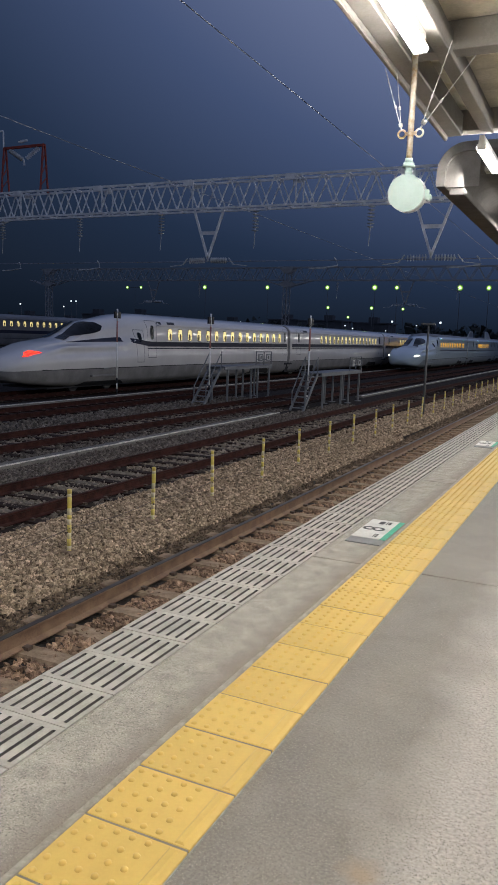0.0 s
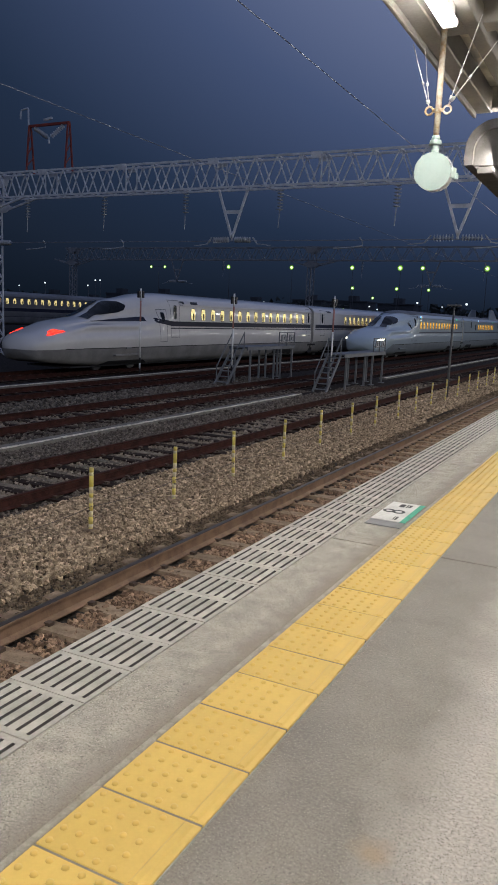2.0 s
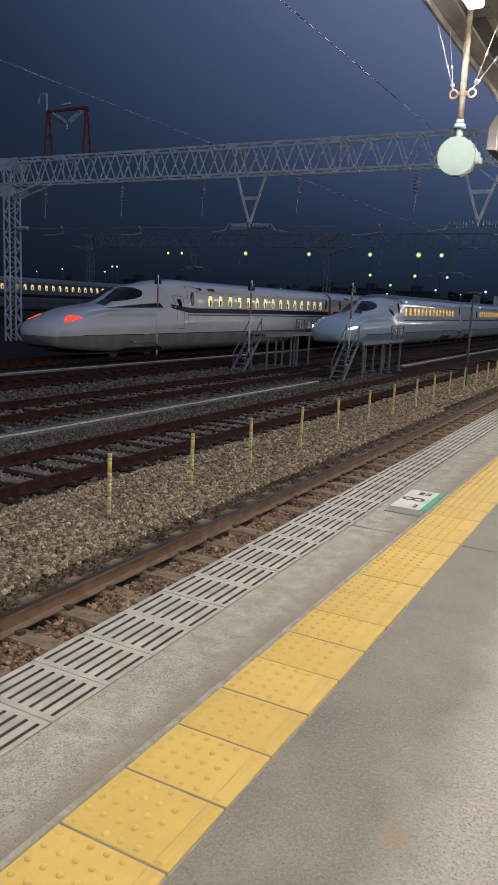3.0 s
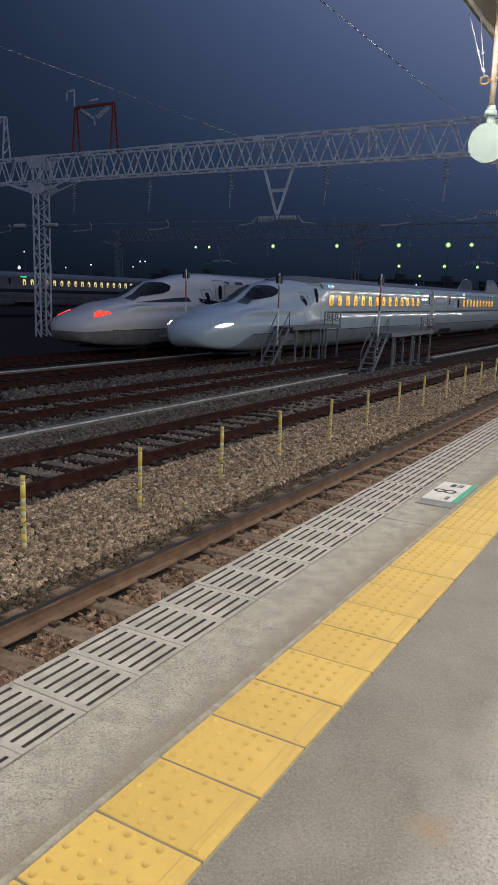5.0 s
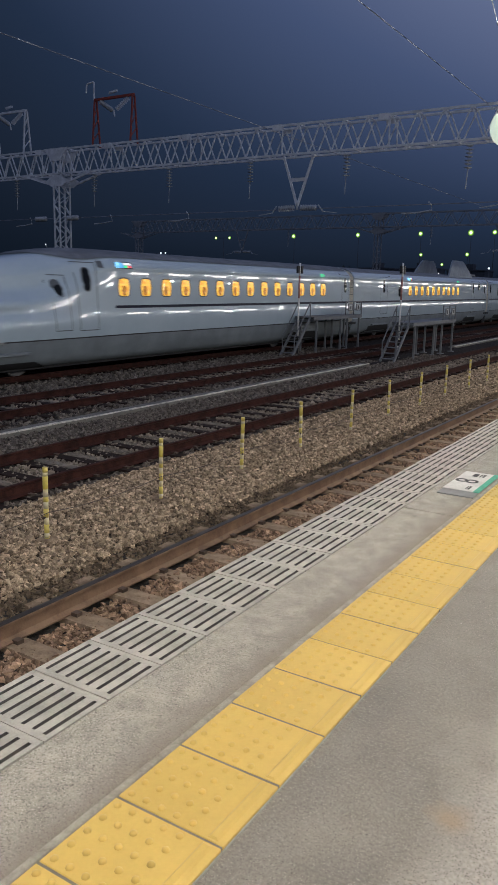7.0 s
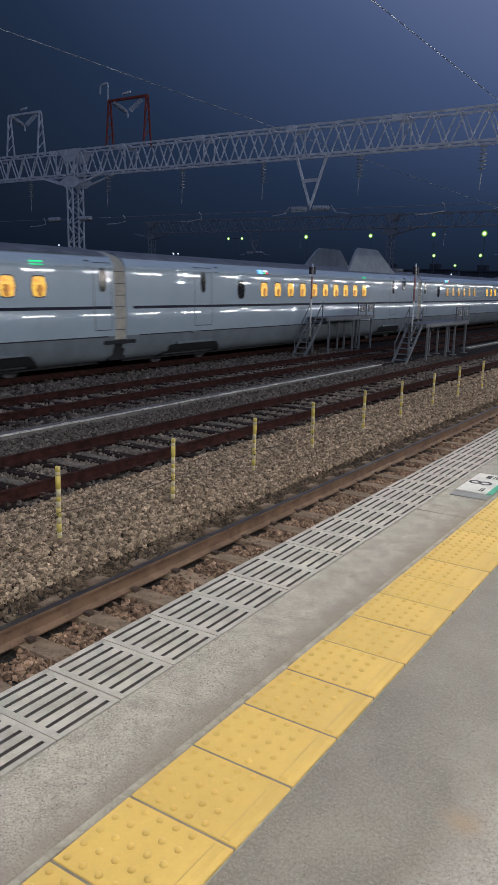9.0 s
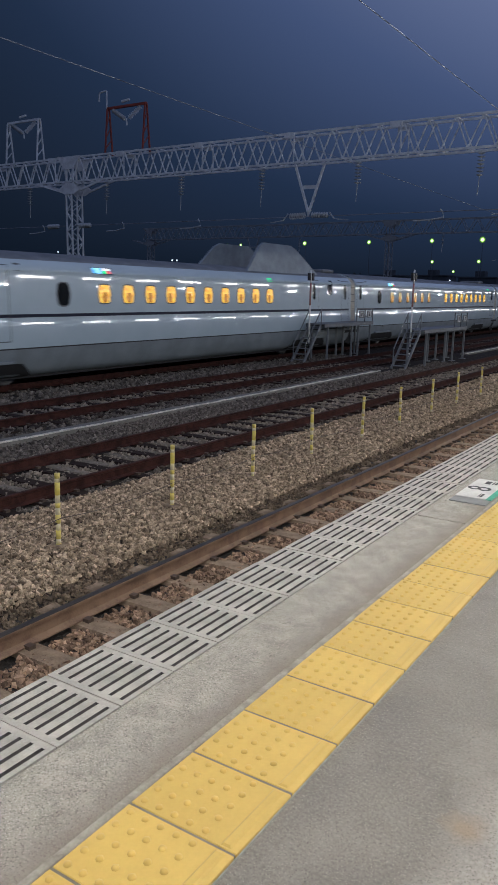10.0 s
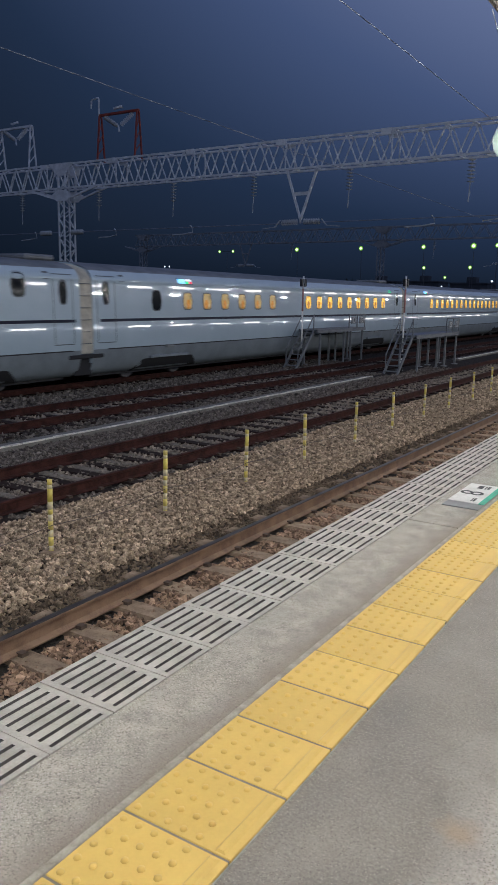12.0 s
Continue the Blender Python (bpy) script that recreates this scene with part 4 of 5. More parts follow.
def tile_mesh():
    bm = bmesh.new()
    w, d = 0.37, TILE
    box(bm, 0.002, w - 0.002, 0.0048, d - 0.0048, -0.05, 0.002, 0, 0.002)
    for i in range(5):
        for j in range(5):
            cx, cy = 0.030 + 0.055 * i, 0.030 + 0.060 * j
            rings = [(0.0118, 0.0018), (0.0104, 0.0068), (0.0060, 0.0096)]
            vs = [[bm.verts.new((cx + r * math.cos(k * math.pi / 4), cy + r * math.sin(k * math.pi / 4), z)) for k in range(8)] for r, z in rings]
            for a, b in zip(vs, vs[1:]):
                for k in range(8):
                    f = bm.faces.new([a[k], a[(k + 1) % 8], b[(k + 1) % 8], b[k]])
                    f.smooth = True
            bm.faces.new(vs[-1]).smooth = True
    for xa, xb, h in ((0.312, 0.346, 0.0068),):
        v = [bm.verts.new(p) for p in ((xa, 0.012, 0.002), (xb, 0.012, 0.002), (xb, d - 0.012, 0.002), (xa, d - 0.012, 0.002), (xa + 0.007, 0.018, h), (xb - 0.007, 0.018, h), (xb - 0.007, d - 0.018, h), (xa + 0.007, d - 0.018, h))]
        for q in ((4, 5, 6, 7), (0, 1, 5, 4), (1, 2, 6, 5), (2, 3, 7, 6), (3, 0, 4, 7)):
            bm.faces.new([v[i] for i in q])
    fix(bm)
    me = bpy.data.meshes.new("tactile_tile")
    bm.to_mesh(me)
    bm.free()
    me.materials.append(M_TILE)
    return me


def build_platform_top(plat):
    for a, b in zip(JOINTS, JOINTS[1:]):
        for name, x0, x1, m in (("edge_slab", -0.368, -0.028, M_EDGE), ("paving_slab", 0.376, 9.0, M_SLAB)):
            bm = bmesh.new()
            box(bm, x0, x1, a + 0.007, b - 0.007, -0.2, 0.0, 0, 0.004)
            part(name, bm, m, plat)
    bm = bmesh.new()
    box(bm, -0.027, -0.001, PLAT_Y0, PLAT_Y1, -0.05, 0.002, 0, 0.003)
    part("mortar_strip", bm, M_MORTAR, plat)
    bm = bmesh.new()
    box(bm, 0.3705, 0.3755, PLAT_Y0, PLAT_Y1, -0.05, -0.004)
    part("mortar_strip", bm, M_MORTAR, plat)
    bm = bmesh.new()
    box(bm, -0.33, -0.03, 6.27, 6.54, -0.01, 0.003)
    part("repair_patch", bm, M_MORTAR, plat, "pale mortar repair patch")
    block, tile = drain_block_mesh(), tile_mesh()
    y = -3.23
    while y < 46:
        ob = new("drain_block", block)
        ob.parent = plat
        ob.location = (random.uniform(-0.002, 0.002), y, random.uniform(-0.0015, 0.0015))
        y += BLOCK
    y = -3.0
    while y < 58:
        ob = new("tactile_tile", tile)
        ob.parent = plat
        ob.location = (random.uniform(-0.0015, 0.0015), y, random.uniform(-0.001, 0.001))
        ob.rotation_euler = (0, 0, random.uniform(-0.003, 0.003))
        y += TILE
    bm = bmesh.new()
    box(bm, PLAT_X0, -0.372, PLAT_Y0, -3.15, -0.05, 0)
    box(bm, PLAT_X0, -0.372, 46.1, PLAT_Y1, -0.05, 0)
    part("edge_coping", bm, M_DRAIN, plat)
    bm = bmesh.new()
    box(bm, 0.002, 0.368, PLAT_Y0, -3.0, -0.05, 0.002)
    part("tactile_strip", bm, M_TILE, plat)
    bm = bmesh.new()
    box(bm, 0.004, 0.366, -3.0, 58.0, -0.04, -0.0008)
    part("joint_mortar", bm, M_JOINT, plat)


def text_mesh(body, size, material, parent, m):
    cu = bpy.data.curves.new("t", "FONT")
    cu.body, cu.size, cu.extrude, cu.align_x, cu.align_y = body, size, 0.0006, "CENTER", "CENTER"
    tmp = new("t", cu)
    me = bpy.data.meshes.new_from_object(tmp.evaluated_get(bpy.context.evaluated_depsgraph_get()))
    bpy.data.objects.remove(tmp)
    me.materials.append(material)
    ob = new("car_number", me)
    ob.parent = parent
    ob.matrix_basis = m
    return ob


def boarding_sign(y):
    sign = tagged(empty("boarding_sign", -0.30, y, 0.0), "white floor plate with black number and green edge strip", "floor sign", "boarding signs on the platform")
    bm = bmesh.new()
    box(bm, 0, 0.265, -0.10, 0.66, 0.0, 0.008, 0, 0.002)
    part("base_plate", bm, M_GREY, sign)
    bm = bmesh.new()
    box(bm, 0.0, 0.222, 0.045, 0.655, 0.008, 0.0115)
    part("white_panel", bm, M_WHITE, sign)
    bm = bmesh.new()
    box(bm, 0.2225, 0.264, 0.045, 0.655, 0.008, 0.0117)
    part("green_strip", bm, M_GREEN, sign)
    bpy.context.view_layer.update()
    text_mesh("8", 0.25, M_PRINT, sign, pose(0.105, 0.34, 0.0122, 0, 0, 90))
    for x0, x1, y0, y1 in ((0.085, 0.125, 0.505, 0.60), (0.140, 0.150, 0.505, 0.60), (0.158, 0.178, 0.515, 0.555), (0.158, 0.178, 0.562, 0.60), (0.150, 0.158, 0.09, 0.19), (0.164, 0.180, 0.09, 0.14), (0.164, 0.180, 0.148, 0.19)):
        bm = bmesh.new()
        box(bm, x0, x1, y0, y1, 0.0116, 0.0124)
        part("print_bar", bm, M_PRINT, sign)


build_platform_top(platform)
boarding_sign(3.56)
boarding_sign(9.50)


# ---- ballast and trackside ----
scatter_stones("ballast", "grey-brown crushed stone ballast beside the platform track",
               [(-5.95, -3.86, 1.2, 9.0, 1850, 0.036, -1.362), (-5.95, -3.86, 9.0, 20, 900, 0.044, -1.36), (-5.95, -4.02, 20, 34, 260, 0.070, -1.36), (-5.95, -4.02, 34, 60, 90, 0.11, -1.36)], M_STONE, 4)
scatter_stones("track_bed_stones", "reddish-brown stones between the sleepers by the platform", [(-3.05, -1.2, 0.6, 9.0, 1500, 0.038, -1.400), (-3.05, -1.5, 9.0, 24, 420, 0.052, -1.405)], M_STONE_R, 8)
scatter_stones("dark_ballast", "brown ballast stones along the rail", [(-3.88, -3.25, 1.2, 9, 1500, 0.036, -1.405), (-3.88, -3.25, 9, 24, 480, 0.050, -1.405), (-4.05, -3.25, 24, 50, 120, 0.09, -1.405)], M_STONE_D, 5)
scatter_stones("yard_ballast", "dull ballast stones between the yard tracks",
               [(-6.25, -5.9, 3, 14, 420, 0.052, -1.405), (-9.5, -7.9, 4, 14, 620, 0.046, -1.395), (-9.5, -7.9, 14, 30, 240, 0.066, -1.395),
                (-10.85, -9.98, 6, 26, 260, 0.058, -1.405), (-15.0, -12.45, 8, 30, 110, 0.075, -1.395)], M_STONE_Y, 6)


scatter_stones("track_bed_stones", "dusty stones between dark sleepers of the second track", [(-7.68, -6.42, 3, 14, 620, 0.044, -1.402), (-7.68, -6.42, 14, 34, 240, 0.066, -1.402), (-12.28, -11.02, 5, 26, 200, 0.062, -1.405)], M_STONE_P, 12)


def ballast_bank():
    """The low bank of ballast on which the marker posts stand."""
    bm = bmesh.new()
    pts = [(-3.76, BED - 0.02), (-3.90, -1.375), (-4.4, -1.362), (-5.9, -1.362), (-6.2, BED - 0.02)]
    extrude_xz(bm, pts, -6, 120)
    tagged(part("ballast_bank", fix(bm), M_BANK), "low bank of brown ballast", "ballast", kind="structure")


ballast_bank()


def cable_trough(x, y0, y1):
    trough = tagged(empty("cable_trough", x, y0, BED), "concrete cable trough with a pale lid edge", "cable trough", "cable troughs of the yard", "structure")
    bm = bmesh.new()
    box(bm, -0.19, 0.19, 0, y1 - y0, -0.1, 0.075, 0, 0.01)
    part("trough_body", bm, M_PATH, trough)
    bm = bmesh.new()
    y = 0.0
    while y < y1 - y0 - 0.3:
        w = random.uniform(0.22, 0.6)
        box(bm, 0.085 + random.uniform(-0.022, 0.022), 0.178 + random.uniform(-0.014, 0.008), y, y + w - random.choice((0.004, 0.01, 0.03)), 0.075, 0.094 + random.uniform(-0.006, 0.006), 0, 0.006)
        y += w
    part("pale_edge", bm, M_LID, trough)


cable_trough(-9.75, -5, 24.1)
cable_trough(-9.85, 35.0, 120)
cable_trough(-18.35, 0, 120)


def marker_post():
    post = tagged(empty("marker_post"), "thin yellow and white banded marker post in ballast", "marker post", "marker posts along the track")
    bands = [(0.0, 0.06, M_YEL), (0.06, 0.11, M_PALEY), (0.11, 0.20, M_YEL), (0.20, 0.27, M_PALEY), (0.27, 0.36, M_YEL), (0.36, 0.43, M_PALEY), (0.43, 0.48, M_YEL), (0.48, 0.56, M_PALEY), (0.56, 0.69, M_YEL), (0.69, 0.73, M_PALEY), (0.73, 0.78, M_YEL)]
    for a, b, m in bands:
        bm = bmesh.new()
        rod(bm, (0, 0, a * 1.10), (0, 0, b * 1.10), 0.029 if m is M_YEL else 0.0275, 10)
        part("band", bm, m, post)
    bm = bmesh.new()
    box(bm, -0.085, 0.085, -0.095, 0.095, -0.06, 0.06, 0, 0.014)
    part("foot_block", bm, M_SLEEP, post)
    bm = bmesh.new()
    rod(bm, (0, 0, 0.30), (0.06, 0, 0.30), 0.012, 6)
    part("wire_hook", bm, M_CLIP, post)
    return post


POST_Y = [3.75 + 1.955 * k + 0.006 * k * k for k in range(-2, 27)]
POST_X, POST_Z = -4.68, -1.372
post0 = marker_post()
post0.matrix_basis = pose(POST_X, POST_Y[0], POST_Z)
for y in POST_Y[1:]:
    copy_thing(post0, pose(POST_X + random.uniform(-0.03, 0.03), y, POST_Z, random.uniform(-1.5, 1.5), random.uniform(-1.5, 1.5), random.uniform(0, 360)))


def post_wire():
    bm = bmesh.new()
    line = []
    for a, b in zip(POST_Y, POST_Y[1:]):
        for k in range(7):
            f = k / 6
            p = Vector((POST_X + 0.05, a + (b - a) * f, POST_Z + 0.36 - 0.05 * (1 - (2 * f - 1) ** 2)))
            line.append(p)
    sweep(bm, line, 0.006, 4)
    tagged(part("guide_wire", bm, M_CLIP), "dark slack wire strung between marker posts", "wire")


post_wire()


# ---- station canopy ----
def girder(bm, x0, x1, y0, y1, z0, z1):
    """A rolled beam along y: web with two flanges."""
    xm = (x0 + x1) / 2
    box(bm, x0, x1, y0, y1, z0, z0 + 0.018)
    box(bm, x0, x1, y0, y1, z1 - 0.018, z1)
    box(bm, xm - 0.012, xm + 0.012, y0, y1, z0, z1)


def build_canopy():
    canopy = tagged(empty("canopy"), "cream-painted steel platform canopy with boarded underside", "canopy", kind="structure")
    bm = bmesh.new()
    box(bm, -0.46, -0.30, -45, 6.9, 3.70, 3.92, 0, 0.01)
    box(bm, -0.50, -0.46, -45, 6.9, 3.66, 3.99, 0, 0.008)
    part("eave_beam", bm, M_CANOPY, canopy)
    bm = bmesh.new()
    box(bm, -0.10, 0.02, -45, 6.9, 3.70, 3.88, 0, 0.008)
    part("purlin", bm, M_CANOPY, canopy)
    for x in (1.2, 2.6, 4.0, 5.4, 6.8):
        bm = bmesh.new()
        girder(bm, x - 0.06, x + 0.06, -45, 6.9, 3.72, 3.90)
        part("purlin", bm, M_CANOPY, canopy)
    for y in (-35.0, -21.0, -7.0, 0.0, 4.62, 6.95):
        bm = bmesh.new()
        box(bm, -0.46, 9.0, y - 0.09, y + 0.09, 3.74, 3.96, 0, 0.008)
        part("cross_beam", bm, M_CANOPY, canopy)
    y = -45.0
    bm = bmesh.new()
    while y < 7.0:
        box(bm, -0.48, 9.0, y, y + 0.292, 3.965, 3.985)
        y += 0.30
    part("board_lining", bm, M_BOARD, canopy)
    bm = bmesh.new()
    box(bm, -0.60, 9.0, -45, 7.02, 3.995, 4.05)
    part("roof_deck", bm, M_CANOPY, canopy)
    for x in (0.45, 2.2):
        bm = bmesh.new()
        rod(bm, (x, -44, 3.93), (x, 6.8, 3.93), 0.012, 6)
        part("conduit", bm, M_GREY, canopy)
    # the next canopy bay, with its rounded gutter
    bm = bmesh.new()
    outer, inner = [], []
    for a in range(0, 10):
        ang = math.radians(90 + a * 10)
        outer.append((-0.50 + 0.37 * math.cos(ang), 3.64 + 0.37 * math.sin(ang)))
        inner.append((-0.50 + 0.26 * math.cos(ang), 3.64 + 0.26 * math.sin(ang)))
    outer = [(0.6, 4.01)] + outer + [(-0.87, 3.47)]
    inner = [(0.6, 3.90)] + inner + [(-0.76, 3.47)]
    extrude_xz(bm, outer + inner[::-1], 8.35, 118)
    part("rounded_gutter", fix(bm), M_GUTTER, canopy)
    bm = bmesh.new()
    extrude_xz(bm, inner[1:] + [(-0.34, 3.47), (-0.34, 3.90)], 8.42, 8.45)
    part("gutter_end_plate", fix(bm), M_GUTTER, canopy)
    bm = bmesh.new()
    box(bm, -0.72, -0.52, 8.47, 118, 3.38, 3.466, 0, 0.01)
    part("lower_beam", bm, M_GUTTER, canopy)
    bm = bmesh.new()
    box(bm, 0.6, 9.0, 8.35, 118, 3.90, 4.03)
    part("roof_deck", bm, M_CANOPY, canopy)
    bm = bmesh.new()
    box(bm, -0.30, 9.0, 8.5, 8.68, 3.66, 3.82, 0, 0.008)
    part("end_beam", bm, M_CANOPY, canopy)
    for y in np.arange(12.0, 116, 5.0):
        bm = bmesh.new()
        box(bm, -0.29, 9.0, y - 0.08, y + 0.08, 3.68, 3.82, 0, 0.008)
        part("cross_beam", bm, M_CANOPY, canopy)
    for y in (-38.0, -23.0, -8.0, 6.95, 19.0, 34.0, 49.0, 64.0, 79.0, 94.0, 109.0):
        bm = bmesh.new()
        girder(bm, 4.4, 4.7, y - 0.14, y + 0.14, 0.0, 3.74)
        part("column", bm, M_CANOPY, canopy)


build_canopy()


def tube_lamp(y, x=TUBE_X, z=TUBE_Z):
    lamp = tagged(empty("fluorescent_lamp", x, y, z), "white fluorescent batten lamp, lit, under the canopy", "lamp", "tube lamps under the canopy")
    bm = bmesh.new()
    extrude_xz(bm, [(-0.025, 0.10), (-0.032, 0.02), (-0.032, 0.01), (0.032, 0.01), (0.032, 0.02), (0.025, 0.10)], -0.63, 0.63)
    part("housing", fix(bm), M_WHITE, lamp)
    for dx in (-0.034, 0.034):
        bm = bmesh.new()
        rod(bm, (dx, -0.60, -0.022), (dx, 0.60, -0.022), 0.025, 12)
        part("tube", bm, M_LAMP, lamp)
    for dy in (-0.61, 0.61):
        bm = bmesh.new()
        box(bm, -0.05, 0.05, dy - 0.012, dy + 0.012, -0.05, 0.012, 0, 0.004)
        part("end_cap", bm, M_WHITE, lamp)


for y in TUBE_Y:
    tube_lamp(y)


def hanging_disc():
    """A round enamel housing on a rusty white pipe, stayed by wires."""
    hang = tagged(empty("hanging_disc", -0.24, 4.42, 2.65), "pale green round enamel housing hung on a rusty white pipe", "platform fixture")
    bm = bmesh.new()
    d = Vector((0.10, -0.99, -0.10)).normalized()
    rod(bm, -d * 0.115, d * 0.05, 0.136, 40)
    part("drum", bm, M_STEEL, hang)
    bm = bmesh.new()
    rod(bm, d * 0.05, d * 0.062, 0.142, 40)
    part("face_plate", bm, M_ENAMEL, hang)
    bm = bmesh.new()
    rod(bm, -d * 0.118, -d * 0.105, 0.145, 40)
    part("rear_rim", bm, M_STEEL, hang)
    bm = bmesh.new()
    box(bm, 0.125, 0.165, 0.04, 0.075, -0.045, 0.035, 0, 0.006)
    box(bm, 0.150, 0.185, 0.045, 0.07, -0.055, -0.005, 0, 0.006)
    part("latch", bm, M_ENAMEL, hang)
    bm = bmesh.new()
    rod(bm, (0, 0, 0.12), (0, 0, 0.20), 0.030, 14)
    rod(bm, (0, 0, 0.20), (0, 0, 0.235), 0.050, 14, 0.044)
    rod(bm, (0, 0, 0.235), (0, 0, 0.27), 0.036, 14, 0.030)
    part("collar", bm, M_ENAMEL, hang)
    bm = bmesh.new()
    rod(bm, (0, 0, 0.27), (0, 0, 1.12), 0.024, 14)
    part("pipe", bm, M_PIPE, hang)
    bm = bmesh.new()
    for sx in (-1, 1):
        n = 18
        for k in range(n):
            a, b = 2 * math.pi * k / n, 2 * math.pi * (k + 1) / n
            rod(bm, (sx * 0.07 + 0.030 * math.cos(a), 0, 0.46 + 0.030 * math.sin(a)), (sx * 0.07 + 0.030 * math.cos(b), 0, 0.46 + 0.030 * math.sin(b)), 0.0085, 6)
    rod(bm, (-0.045, 0, 0.46), (0.045, 0, 0.46), 0.016, 8)
    part("eye_bolts", bm, M_PIPE, hang)
    for sx, ends in ((-1, ((-0.22, -0.05, 0.95), (-0.20, 0.22, 1.0))), (1, ((0.30, -0.1, 1.08), (0.42, 0.25, 1.08)))):
        for e in ends:
            bm = bmesh.new()
            p = Vector((sx * 0.075, 0, 0.49))
            q = Vector(e)
            rod(bm, p, q, 0.0035, 5)
            m = p + (q - p) * 0.06
            rod(bm, m, p + (q - p) * 0.11, 0.012, 8)
            m = p + (q - p) * 0.36
            rod(bm, m, p + (q - p) * 0.40, 0.010, 8)
            part("stay_wire", bm, M_STEEL, hang)


hanging_disc()


# ---- overhead line gantries ----
def insulator(bm, p, q, sheds, r, core=0.018):
    p, q = Vector(p), Vector(q)
    rod(bm, p, q, core, 6)
    for k in range(sheds):
        c = p + (q - p) * ((k + 0.5) / sheds)
        d = (q - p).normalized()
        rod(bm, c - d * 0.012, c + d * 0.03, r, 10, r * 0.35)


def lattice_pillar(x, y, z1, parent, w=0.36, material=None):
    bm = bmesh.new()
    for sx in (-1, 1):
        for sy in (-1, 1):
            bar(bm, (x + sx * w / 2, y + sy * 0.42, BED - 0.1), (x + sx * w / 2, y + sy * 0.42, z1), 0.075)
    n = int((z1 - BED) / 0.55)
    for k in range(n):
        a, b = BED + k * 0.55, BED + (k + 1) * 0.55
        s = 1 if k % 2 else -1
        for sy in (-1, 1):
            bar(bm, (x - s * w / 2, y + sy * 0.42, a), (x + s * w / 2, y + sy * 0.42, b), 0.05)
        for sx in (-1, 1):
            bar(bm, (x + sx * w / 2, y - s * 0.42, a), (x + sx * w / 2, y + s * 0.42, b), 0.03)
    return part("pillar", bm, material or M_STEEL, parent)


def v_hanger(x, y, zt, zb, parent, material):
    bm = bmesh.new()
    bar(bm, (x - 0.80, y, zt), (x, y, zb), 0.10)
    bar(bm, (x + 0.80, y, zt), (x, y, zb), 0.10)
    bar(bm, (x - 0.38, y, zt - 1.08), (x + 0.38, y, zt - 1.08), 0.06, 0.16)
    rod(bm, (x, y, zb + 0.1), (x, y, zb - 0.16), 0.05, 8)
    part("v_hanger", bm, material, parent)
    for s in (-1, 1):
        bm = bmesh.new()
        insulator(bm, (x + s * 0.16, y, zb - 0.08), (x + s * 1.05, y, zb - 0.10), 7, 0.15)
        part("strain_insulator", bm, M_PORC, parent)
        bm = bmesh.new()
        bar(bm, (x + s * 1.12, y, zb + 0.02), (x + s * 1.38, y, zb - 0.28), 0.05)
        bar(bm, (x + s * 1.38, y, zb - 0.28), (x + s * 2.1, y, zb - 0.36), 0.035)
        part("steady_arm", bm, M_PORC, parent)


